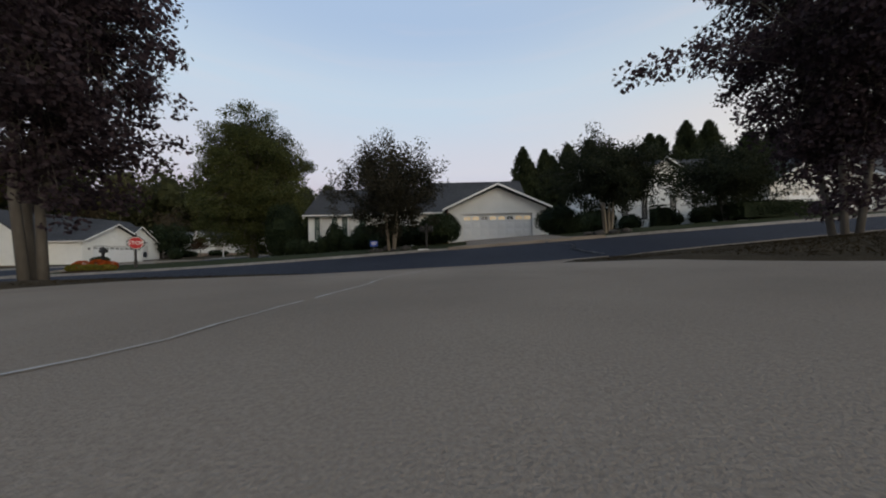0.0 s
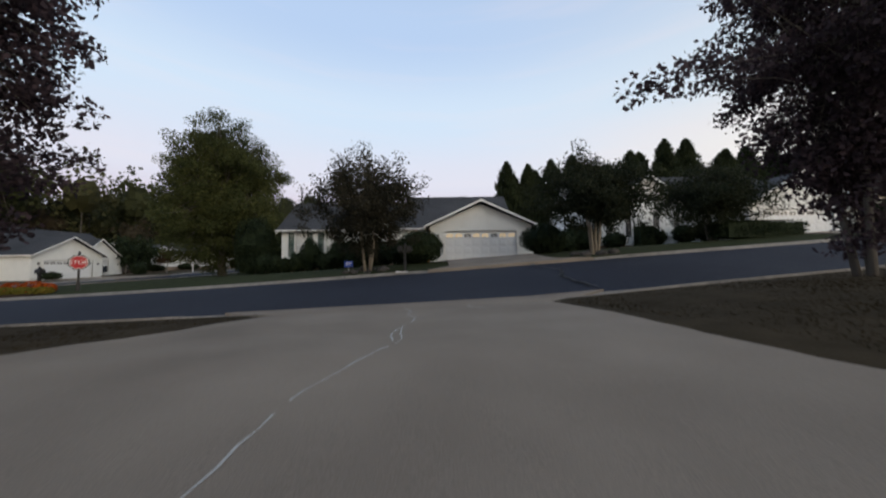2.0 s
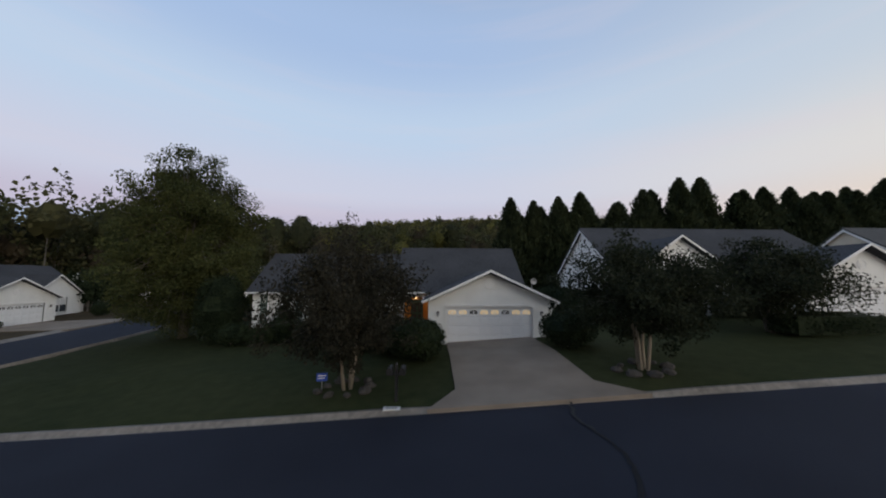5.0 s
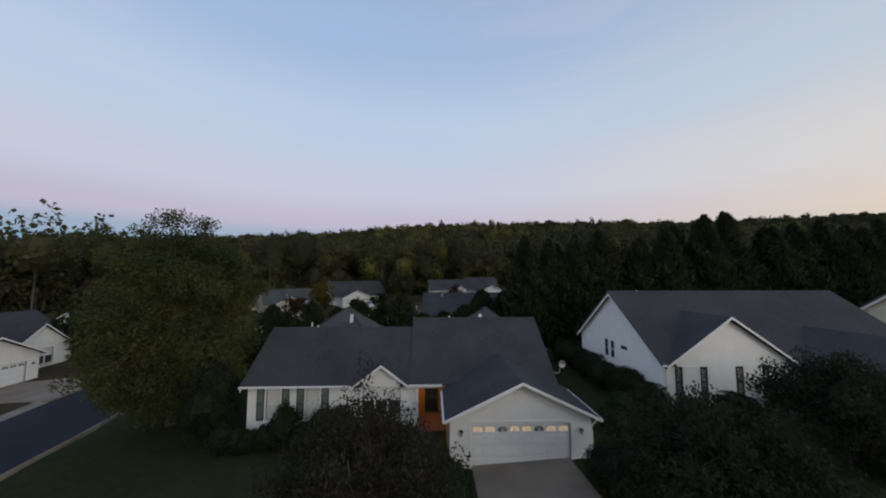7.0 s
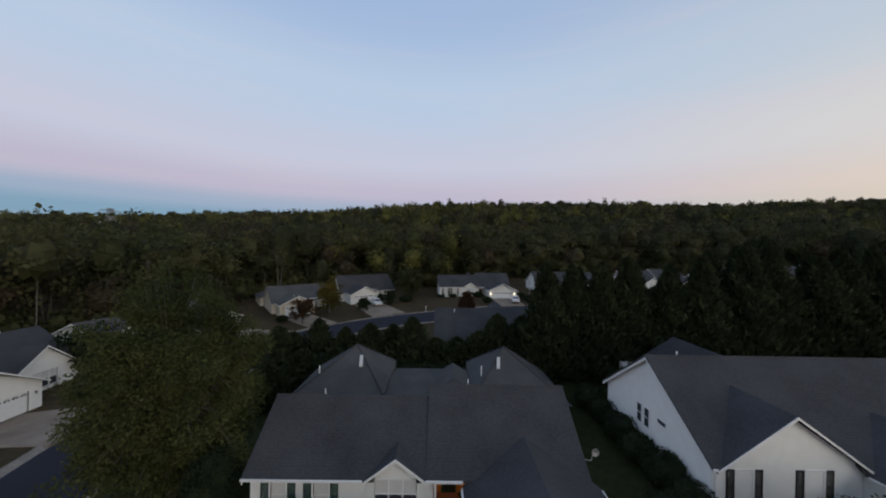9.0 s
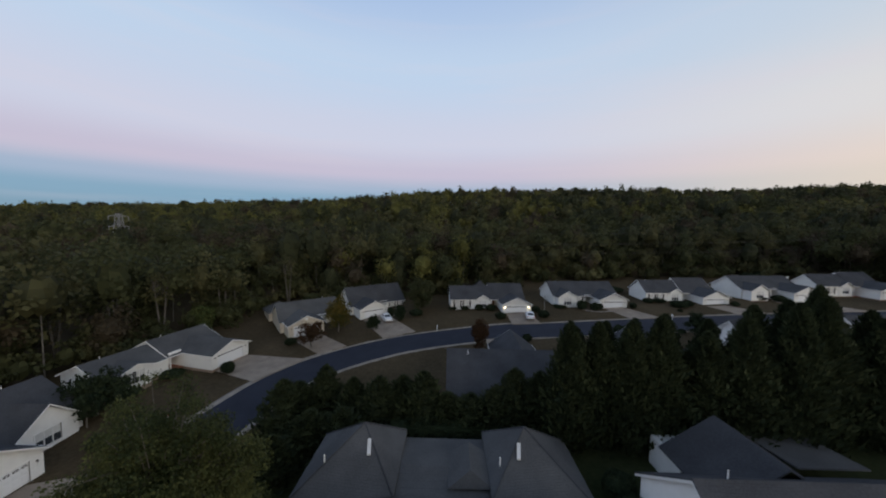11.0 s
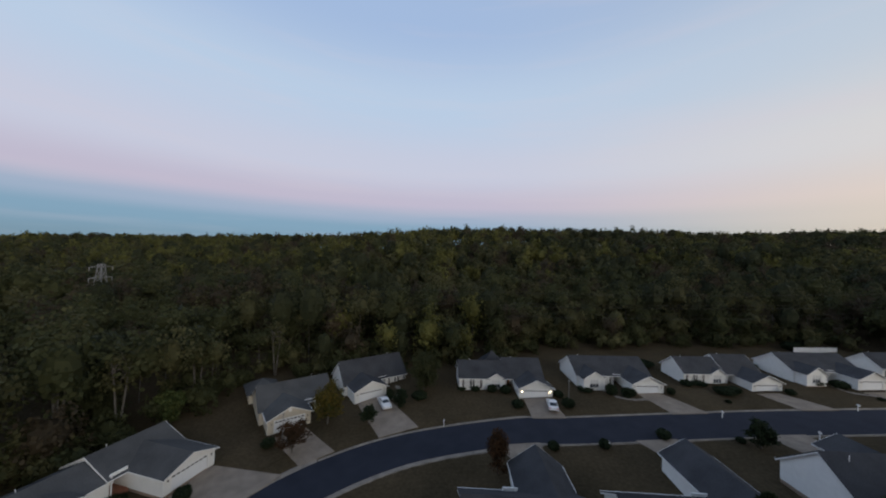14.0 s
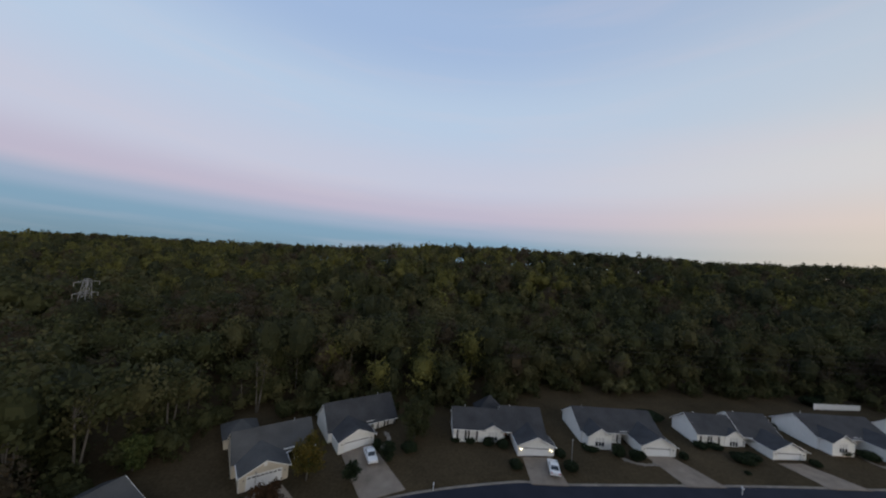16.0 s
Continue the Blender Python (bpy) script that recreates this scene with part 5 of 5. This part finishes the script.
for i, (x, y, rx, h) in enumerate([(-37.2, 62.2, 1.0, 1.8), (10.0, 86.6, 1.2, 1.5), (20.0, 87.0, 1.3, 1.6), (19.2, 90.6, 1.0, 1.4), (30.8, 92.0, 1.2, 2.2), (33.6, 91.0, 1.1, 2.0), (35.0, 91.6, 0.8, 1.5), (43.6, 92.6, 0.8, 1.4), (55.2, 93.2, 2.0, 1.5),
                                   (58.0, 94.0, 1.4, 1.3), (69.4, 93.6, 0.9, 1.2), (2.0, 93.0, 1.0, 0.9), (5.5, 92.6, 1.1, 1.4), (8.4, 92.2, 1.2, 1.5), (-1.0, 93.3, 1.0, 0.8), (50.0, 97.0, 1.3, 1.2), (53.0, 97.2, 1.5, 1.0), (80.0, 99.5, 2.2, 1.2),
                                   (84.0, 97.5, 1.6, 1.7), (26.0, 93.6, 1.6, 0.8), (21.5, 74.8, 0.9, 1.4), (32.5, 77.6, 1.1, 1.5), (13.2, 74.2, 0.9, 1.3), (86.0, 92.0, 0.6, 0.6), (53.0, 89.5, 0.5, 0.6), (-32.6, 73.2, 1.1, 1.3), (-44.8, 60.6, 1.6, 1.1),
                                   (-46.2, 55.0, 1.5, 1.1), (-9.8, 89.2, 1.6, 1.5), (44.5, 76.9, 0.7, 0.8), (-16.0, 88.6, 0.8, 2.2), (98.0, 122.0, 2.2, 2.4), (104.0, 123.5, 2.2, 2.6), (72, 108, 3, 1.6), (46, 108, 3, 1.4)]):
    shrub(x, y, rx, rx, h, "dark shrub on the back street's lawns", seed=140 + i, leaf=0.15)


# ---- the woods ----
def build_woods():
    rng = np.random.default_rng(77)
    edge_x = (-420, -62, -58, -53, -47, -36, -24, 8, 22, 120, 130, 420)
    edge_y = (-60, -60, 60, 77, 94, 99, 102, 108, 119, 124, 40, 20)

    def broad(n, r, rz, leaf):
        k = max(12, n // 11)
        cc = clump_centres(rng, k, r * rng.uniform(0.85, 1.1), r * rng.uniform(0.8, 1.05), rz, 0.62)
        cc *= 1 + np.clip(rng.normal(0, 0.12, (k, 1)), -0.3, 0.3)
        p = np.repeat(cc, n // k, 0) + rng.normal(0, r * 0.13, (k * (n // k), 3))
        return np.concatenate([diamonds(rng, p, leaf * 1.3, leaf, out=p / np.array((r, r, rz)), bias=1.1), core_blob(rng, r * 0.5, r * 0.5, rz * 0.52, (0, 0, -0.08 * rz), 6, 9)])

    def pine(n, r, rz, leaf):
        p = clump_centres(rng, n, 1, 1, 1, 0.7)
        p *= np.array((r, r, rz)) * (1 - 0.35 * np.clip(p[:, 2:], 0, 1))
        return np.concatenate([diamonds(rng, p, leaf * 1.6, leaf * 0.7, out=p, bias=1.2), core_blob(rng, r * 0.66, r * 0.66, rz * 0.75, (0, 0, -0.1 * rz), 5, 8)])

    kinds = {"olive": (W_OLIVE, broad), "green": (W_GREEN, broad), "yellow": (W_YELLOW, broad), "russet": (W_BROWN, broad), "pine": (W_PINE, pine)}
    shapes = {k: {lod: [f(n, 4.3, 4.5, leaf) for _ in range(4)] for lod, n, leaf in ((0, 520, 0.52), (1, 280, 0.80), (2, 240, 0.92))} for k, (_, f) in kinds.items()}
    out = {k: [] for k in kinds}
    trunks = []
    for y0, y1, step in ((-60, 105, 7.2), (105, 150, 5.7), (150, 215, 6.6), (215, 376, 8.2)):
        reach = 160 if y0 < 0 else 110 + (y1 - 20) * 1.25
        for y in np.arange(y0, y1, step):
            for x in np.arange(-reach, reach, step):
                px, py = x + rng.uniform(-0.45, 0.45) * step, y + rng.uniform(-0.45, 0.45) * step
                if py < np.interp(px, edge_x, edge_y) or (-36 < px < 60 and py < 100) or py < y0 - 2:
                    continue
                if px > 125 and py < 110 and rng.random() < 0.4:
                    continue
                low_edge = py - np.interp(px, edge_x, edge_y) < 7
                band = np.sin(px / 34.0 + 1.3) + np.sin(py / 27.0) + 0.6 * np.sin((px + py) / 15.0)
                east = min(1.0, max(0.0, (px - 10) / 120.0))
                # Besides real yellowing, extra yellow crowns paint the far west slope's stronger light.
                w = np.array((0.36 - 0.12 * east, 0.30, (0.04 + 0.10 * (band > 0.5) + 0.24 * min(1.0, max(0.0, (py - 135) / 90.0)) * (1.5 if px < 0 else 1.0)) * (1 - 0.6 * east), 0.09 + 0.08 * (band < -0.8) + 0.06 * east, 0.13 + 0.14 * east))
                if px < -35 and py < 125:
                    w = w * np.array((0.8, 1.5, 0.12, 1.3, 1.0))
                k = list(kinds)[rng.choice(5, p=w / w.sum())]
                if py > 300 and k == "pine":
                    k = "green"
                lod = 0 if py < 150 and px > -110 else 1 if py < 220 else 2
                s = (rng.uniform(0.75, 1.2) if lod < 2 else rng.uniform(0.9, 1.12)) * (0.75 if low_edge and rng.random() < 0.45 else 1.0)
                sz = s * rng.uniform(0.85, 1.2) * (1.2 if k == "pine" and lod < 2 else 1.0)
                proto = shapes[k][lod][rng.integers(4)]
                a = rng.uniform(0, math.tau)
                ca, sa = math.cos(a), math.sin(a)
                z0 = float(land(px, py))
                hc = (rng.uniform(9.5, 13.0) if lod < 2 else rng.uniform(8.5, 11.0)) * s + (1.5 if k == "pine" else 0)
                if low_edge:
                    hc *= rng.uniform(0.55, 0.95)
                    for _ in range(6 if px < -25 else 3):
                        ux, uy, us = px + rng.normal(0, 2.5), py + rng.normal(0, 2.0), rng.uniform(0.4, 0.75)
                        out[list(kinds)[rng.integers(2)]].append(shapes["green"][1][rng.integers(4)] * us + np.array((ux, uy, float(land(ux, uy)) + 4.0 * us)))
                elif py < 150 and rng.random() < (1.0 if px < -25 else 0.7):
                    out["green"].append(shapes["green"][1][rng.integers(4)] * 0.6 + np.array((px + rng.normal(0, 2.5), py + rng.normal(0, 2.5), z0 + 3.0)))
                pts = proto @ np.array(((ca * s, sa * s, 0), (-sa * s, ca * s, 0), (0, 0, sz)))
                out[k].append(pts + np.array((px, py, z0 + hc)))
                if py < 165 and rng.random() < 0.5:
                    r = rng.uniform(0.07, 0.15)
                    lean = rng.normal(0, 0.5, 2)
                    rings = [[(px + lean[0] * t + r * (1 - 0.6 * t) * math.cos(q), py + lean[1] * t + r * (1 - 0.6 * t) * math.sin(q), z0 - 0.4 + (hc + 0.4) * t) for q in np.arange(5) * math.tau / 5] for t in (0, 0.5, 1)]
                    for lo_r, hi_r in zip(rings, rings[1:]):
                        for q in range(5):
                            trunks.append((lo_r[q], lo_r[(q + 1) % 5], hi_r[(q + 1) % 5], hi_r[q]))
    for k, (mat, _) in kinds.items():
        label = {"olive": "olive-green autumn woods on the hillside", "green": "dark green broadleaved woods on the hillside", "yellow": "yellowing and brighter-lit crowns among the woods",
                 "russet": "brown and russet crowns among the woods", "pine": "dark pines among the woods"}[k]
        tagged(new("woods", quads("woods", np.concatenate(out[k]), mat)), label, "woods", kind="stuff")
    tagged(new("woods_trunks", quads("woods_trunks", np.array(trunks), M_BARKF)), "pale bare trunks at the wood's edge", "trunks", kind="stuff")


build_woods()
# bare pale trees at the wood's edge
for i, (x, y, h) in enumerate([(-58.5, 74.0, 15), (-64.0, 70.0, 17), (-55.0, 86.0, 14), (-70.0, 66.0, 16), (-45.0, 97.0, 13), (-68.0, 50.0, 17), (-75.0, 44.0, 18)]):
    tree(on_land(x, y), "thin-crowned tree with pale bare stems at the wood's edge", 200 + i, h, h * 0.72, 2.6, h * 0.26, 0.4, 36, 12, W_OLIVE, M_BARKF, trunks=2, r0=0.17, spread_r=0.5, clump=0.7, core=0.0, group="wood edge trees")

tree(on_land(-66.0, 76.0), "broad dark green tree at the wood's edge", 220, 9.0, 4.6, 4.0, 4.4, 0.34, 120, 60, W_GREEN, M_BARK, r0=0.2, clump=0.8)
tree(on_land(-53.5, 78.0), "small pale green tree at the wood's edge", 221, 5.6, 3.0, 2.2, 2.6, 0.3, 70, 50, F_LIGHTSH, M_BARK, r0=0.12, clump=0.5)
for i, (x, y, rx, h) in enumerate([(-62.0, 66.0, 3.0, 3.4), (-59.0, 72.0, 2.6, 3.0), (-57.5, 64.0, 2.2, 2.4), (-55.0, 70.5, 2.4, 3.2), (-52.5, 86.0, 2.6, 3.6), (-50.0, 92.0, 2.4, 3.2), (-38.5, 97.0, 2.2, 3.0)]):
    shrub(x, y, rx, rx * 0.9, h, "dense dark thicket at the wood's edge", W_GREEN, 0.32, 230 + i, name="thicket", group="thickets")


# ---- street furniture ----
def stop_sign(m):
    t = thing("stop_sign", m, "red octagonal stop sign on a black post", "road sign")
    part("post", Mesh().box(-0.05, 0.05, -0.05, 0.05, -0.3, 2.35).lathe((0, 0, 2.35), [(0.07, 0), (0.07, 0.03), (0.03, 0.06), (0.05, 0.11), (0.0, 0.16)], 8), M_BLACKM, t)
    part("post_base", Mesh().box(-0.09, 0.09, -0.09, 0.09, -0.05, 0.55), M_BLACKM, t, bevel=0.01)

    def octagon(r, y, d):
        ring = [(r * math.cos(math.pi / 8 + k * math.pi / 4), y, 1.78 + r * math.sin(math.pi / 8 + k * math.pi / 4)) for k in range(8)]
        return Mesh().prism(ring, (0, d, 0))

    part("backing", octagon(0.50, -0.055, -0.02), M_BLACKM, t)
    part("border", octagon(0.44, -0.0755, -0.004), M_WHITEP, t)
    part("face", octagon(0.41, -0.080, -0.004), M_RED, t)
    cu = bpy.data.curves.new("lettering", "FONT")
    cu.body, cu.align_x, cu.align_y, cu.size, cu.extrude = "STOP", "CENTER", "CENTER", 0.34, 0.002
    cu.materials.append(M_WHITEP)
    ob = new("lettering", cu)
    ob.parent = t
    ob.matrix_basis = pose(0, -0.087, 1.775, 90, 0, 0)


stop_sign(on_land(-17.5, 17.8, 38) @ Matrix.Scale(0.80, 4))


def mailbox(m, label, double=False, mat=None, post=None):
    t = thing("mailbox", m, label, "mailbox", "mailboxes")
    mat = mat or M_BLACKM
    part("post", Mesh().box(-0.05, 0.05, -0.05, 0.05, -0.3, 1.25).lathe((0, 0, 1.25), [(0.06, 0), (0.04, 0.05), (0.0, 0.10)], 8), post or mat, t)
    part("crossbar", Mesh().box(-0.30 if double else -0.06, 0.30 if double else 0.06, -0.045, 0.045, 0.90, 0.98), post or mat, t)
    for x in ((-0.22, 0.22) if double else (0,)):
        ring = [(x - 0.10, -0.28, 0.98), (x + 0.10, -0.28, 0.98), (x + 0.10, -0.28, 1.10), (x + 0.07, -0.28, 1.18), (x, -0.28, 1.21), (x - 0.07, -0.28, 1.18), (x - 0.10, -0.28, 1.10)]
        bx = part("box", Mesh().prism([(p[0], p[1] + 0.5, p[2]) for p in ring], (0, -0.5, 0)), mat, t)
        part("flag", Mesh().box(x + 0.102, x + 0.112, -0.1, 0.02, 1.05, 1.09).box(x + 0.102, x + 0.112, -0.02, 0.02, 1.05, 1.22), M_RED if not double else mat, bx)
    return t


mailbox(on_land(-0.88, 16.25), "black twin mailbox on a black post by the kerb", True)
mailbox(on_land(-19.2, 17.6, 70), "black mailbox on a post above bright flowers")
for x, y in ((-4.5, 80.2), (47.5, 84.2), (76.0, 87.6), (22.0, 74.6), (58.5, 78.2)):
    mailbox(on_land(x, y), "white mailbox on a white post on the verge", mat=M_WHITEP)
mailbox(on_land(-35.8, 49.6), "white mailbox on a white post on the verge", mat=M_WHITEP)

flowers = thing("flower_bed", on_land(-19.0, 16.9, 35), "bed of orange and yellow chrysanthemums by the mailbox", "flowers")
part("soil", Mesh().lathe((0, 0, 0), [(1.15, -0.2), (1.1, 0.06), (0.6, 0.12), (0.1, 0.14)], 16), M_MULCH, flowers)
rngp = np.random.default_rng(9)
for fx, fy, fm, nm, hh in ((-0.45, 0.25, F_MUM, "orange_flowers", 0.62), (0.15, 0.35, F_MUM, "orange_flowers", 0.68), (0.6, 0.1, F_MUM, "orange_flowers", 0.58), (-0.5, -0.4, F_YMUM, "yellow_flowers", 0.44), (0.1, -0.45, F_YMUM, "yellow_flowers", 0.42), (0.65, -0.4, F_YMUM, "yellow_flowers", 0.4)):
    pm = unit(rngp, 500)
    ob = new(nm, quads(nm, diamonds(rngp, pm * np.array((0.38, 0.38, hh * 0.42)) + np.array((fx, fy, hh * 0.55)), 0.09, 0.09), fm))
    ob.parent = flowers

bed_rng = random.Random(3)


def stone(x, y, r, seed):
    rng = np.random.default_rng(seed)
    g = core_blob(rng, r, r * 0.8, r * 0.6, (0, 0, r * 0.3), 6, 9)
    ob = new("stone", quads("stone", g, M_ROCK))
    ob.matrix_basis = on_land(x, y, rng.uniform(0, 360))
    tagged(ob, "grey field stone ringing the tree's foot", "stone", "stones round the trees")


for cx, cy, n in ((-2.9, 17.6, 9), (8.6, 17.4, 8)):
    for k in range(n):
        a = math.tau * k / n
        stone(cx + math.cos(a) * 1.0 * bed_rng.uniform(0.8, 1.1), cy + math.sin(a) * 0.7, bed_rng.uniform(0.16, 0.30), k + int(cx * 10) + 100)
sign = thing("yard_sign", on_land(-3.9, 17.7, 10), "small blue sign on a wire stake", "sign")
part("panel", Mesh().box(-0.2, 0.2, -0.01, 0.01, 0.32, 0.62), M_BLUE, sign)
part("stake", Mesh().box(-0.015, 0.015, -0.008, 0.008, -0.1, 0.32), M_METAL, sign)
part("writing_bar", Mesh().box(-0.14, 0.14, -0.014, -0.0105, 0.50, 0.54).box(-0.14, 0.1, -0.014, -0.0105, 0.42, 0.45), M_WHITEP, sign)
plate = thing("kerb_plate", base(-0.95, 15.66, lz(-0.95, 15.66) + 0.075, 0), "white painted patch with dark bars on the kerb", "marking")
part("patch", Mesh().box(-0.27, 0.27, -0.12, 0.10, -0.09, 0.004), M_WHITEP, plate)
part("bar", Mesh().box(-0.2, 0.2, -0.03, 0.03, 0.004, 0.007), M_BLACKM, plate)


def car(m, label):
    """A saloon car, nose along -y."""
    t = thing("car", m, label, "car", "parked cars")
    side = [(-2.3, 0.35), (-2.32, 0.62), (-2.2, 0.78), (-1.2, 0.90), (-0.95, 0.93), (1.45, 0.97), (2.2, 0.95), (2.3, 0.75), (2.3, 0.4), (2.0, 0.28), (-2.0, 0.26)]
    ring = [(-0.88, y, z) for y, z in side]
    part("body", Mesh().prism(ring, (1.76, 0, 0)), M_CARW, t, bevel=0.06, smooth=False)
    roof = [(-1.05, 0.92), (-0.35, 1.40), (0.2, 1.46), (0.85, 1.42), (1.75, 0.96)]
    part("cabin", Mesh().prism([(-0.74, y, z) for y, z in roof], (1.48, 0, 0)), M_CARW, t, bevel=0.04)
    win = [(-0.86, 0.97), (-0.33, 1.34), (0.75, 1.36), (1.35, 0.99)]
    for s in (-1, 1):
        part("side_window", Mesh().prism([(s * 0.745 - 0.005, y, z) for y, z in win], (0.01, 0, 0)), M_GLASS, t)
    part("windscreen", Mesh().slab((-0.66, -1.0, 0.975), (0.66, -1.0, 0.975), (0.60, -0.42, 1.375), (-0.60, -0.42, 1.375), 0.01), M_GLASS, t)
    part("rear_window", Mesh().slab((-0.60, 0.98, 1.375), (0.60, 0.98, 1.375), (0.66, 1.66, 1.025), (-0.66, 1.66, 1.025), 0.01), M_GLASS, t)
    for x in (-0.86, 0.66):
        for y in (-1.4, 1.42):
            wh = part("wheel", Mesh().lathe((x, y, 0.33), [(0.25, 0), (0.33, 0.03), (0.33, 0.17), (0.25, 0.20)], 16, "x"), M_RUBBER, t)
            part("rim", Mesh().lathe((x - 0.012, y, 0.33), [(0.2, 0), (0.22, 0.02), (0.22, 0.20), (0.2, 0.224)], 12, "x"), M_METAL, wh)
    for s in (-1, 1):
        part("headlight", Mesh().box(s * 0.65 - 0.16, s * 0.65 + 0.16, -2.335, -2.25, 0.62, 0.74), M_LAMPO, t)
        part("tail_light", Mesh().box(s * 0.68 - 0.14, s * 0.68 + 0.14, 2.26, 2.325, 0.74, 0.88), M_RED, t)
    part("number_plate", Mesh().box(-0.2, 0.2, 2.3, 2.315, 0.55, 0.66), M_WHITEP, t)
    return t


car(base(16.7, 86.6, lz(16.7, 86.6) + 0.09, 172), "white saloon car parked on a concrete drive")
car(base(-16.6, 86.3, lz(-16.6, 86.3) + 0.09, 28), "silver-white saloon car parked by a garage")

# power line beside the woods
M_WIRE = material("wire", (0.045, 0.045, 0.048), 0.6, metal=0.5, scale=3)


def pylon(m):
    t = thing("pylon", m, "pale lattice steel power pylon among the trees", "pylon")
    mb, H = Mesh(), 27.0
    half = lambda z: 2.2 * (1 - z / H) + 0.55
    lv = [0, 5, 9.5, 13.5, 17, 20, 22.5, 25, 27]
    c4 = ((-1, -1), (1, -1), (1, 1), (-1, 1))
    for a, b in zip(lv, lv[1:]):
        for i in range(4):
            p, q = c4[i], c4[(i + 1) % 4]
            A, B = (p[0] * half(a), p[1] * half(a), a), (p[0] * half(b), p[1] * half(b), b)
            C, D = (q[0] * half(a), q[1] * half(a), a), (q[0] * half(b), q[1] * half(b), b)
            mb.tube([A, B], [0.10, 0.10], 4).tube([A, D], [0.06, 0.06], 4).tube([C, B], [0.06, 0.06], 4).tube([B, D], [0.06, 0.06], 4)
    part("lattice", mb, M_METAL, t)
    for z in (19.0, 22.5, 26.0):
        part("cross_arm", Mesh().tube([(0, -4.2, z), (0, 0, z + 0.7), (0, 4.2, z)], [0.09, 0.12, 0.09], 4).tube([(0, -4.2, z), (0, 4.2, z)], [0.09, 0.09], 4), M_METAL, t)
        for s in (-1, 1):
            part("insulator", Mesh().lathe((0, s * 4.0, z - 1.2), [(0.04, 0), (0.12, 0.1), (0.12, 1.1), (0.04, 1.2)], 6), M_METAL, t)


pylon(base(-106, 112, lz(-106, 112) - 2.2, 8) @ Matrix.Scale(0.90, 4))
for k, (dy, dz) in enumerate(((-3, 13.0), (3, 13.0), (-3, 16.0), (3, 16.0), (0, 19.5))):
    pts = [(-106 + i * 15.0, 113 + dy + i * 0.75, lz(-106, 113) + dz + (i / 20.0) * 6.0 - 8.0 * (1 - ((i - 10) / 10.0) ** 2) * 0.55) for i in range(21)]
    wire = part("power_line", Mesh().tube(pts, [0.032] * 21, 4), M_WIRE)
    tagged(wire, "thin sagging power cable along the woods", "cable", "power cables")

# fence beyond the yards
fence = thing("fence", base(96.3, 119.3, lz(104, 120.3), 8), "white vinyl panel fence at the field's edge", "fence")
for k in range(7):
    if k < 6:
        part("fence_panel", Mesh().box(k * 2.4 + 0.06, k * 2.4 + 2.34, -0.03, 0.03, 0.05, 1.5), M_WHITEP, fence)
    part("post", Mesh().box(k * 2.4 - 0.06, k * 2.4 + 0.06, -0.06, 0.06, -0.6, 1.65), M_WHITEP, fence)
# posts on the lawns
for x, y, h in ((20.6, 88.6, 4.2), (-30.4, 73.4, 5.0)):
    p = thing("lamp_post", on_land(x, y), "thin grey lamp post on the lawn", "lamp post", "lamp posts")
    part("pole", Mesh().tube([(0, 0, -0.3), (0, 0, h)], [0.06, 0.045], 8), M_METAL, p)
    part("lamp_head", Mesh().lathe((0, 0, h), [(0.06, 0), (0.14, 0.1), (0.14, 0.3), (0.02, 0.4)], 8), M_LAMPO, p)

# moon
moon = Mesh().lathe((0, 0, 0), [(1.0 * math.sin(a), -math.cos(a)) for a in np.linspace(0.02, math.pi - 0.02, 12)], 20)
moon_ob = part("moon", moon, M_MOON, None, "small bright moon high in the evening sky", smooth=True)
tagged(moon_ob, category="moon", kind="structure")
moon_ob.matrix_basis = pose(1370, 2690, 2880) @ Matrix.Diagonal((19, 19, 25, 1))


# ---- grass at the driveway's edges ----
def grass_tufts():
    rng = np.random.default_rng(31)
    pts = []
    for x0, x1, y0, y1, n in ((3.05, 10.5, 0.8, 7.6, 19000), (-10.5, -2.6, 0.8, 7.6, 17000)):
        pts.append(np.stack([rng.uniform(x0, x1, n), rng.uniform(y0, y1, n)], 1))
    p = np.concatenate(pts)
    p = p[(p[:, 0] < np.interp(p[:, 1], (1.5, 7.8), (-4.2, -2.62))) | (p[:, 0] > np.interp(p[:, 1], (1.5, 7.8), (3.45, 2.92)))]
    z = land(p[:, 0], p[:, 1]) + 0.02
    foot = np.column_stack([p, z])
    n = len(p)
    h = rng.uniform(0.015, 0.035, n)
    a = rng.uniform(0, math.tau, n)
    side = np.stack([np.cos(a), np.sin(a), np.zeros(n)], 1) * 0.006
    tip = foot + np.stack([rng.normal(0, 0.035, n), rng.normal(0, 0.035, n), h], 1)
    mid = (foot + tip) / 2 + np.stack([np.zeros(n), np.zeros(n), h * 0.15], 1)
    q = np.stack([foot - side, foot + side, mid + side * 0.7, tip], 1)
    tagged(new("grass", quads("grass", q, M_BLADE)), "short dull brown-green lawn grass", "grass", kind="stuff")


grass_tufts()
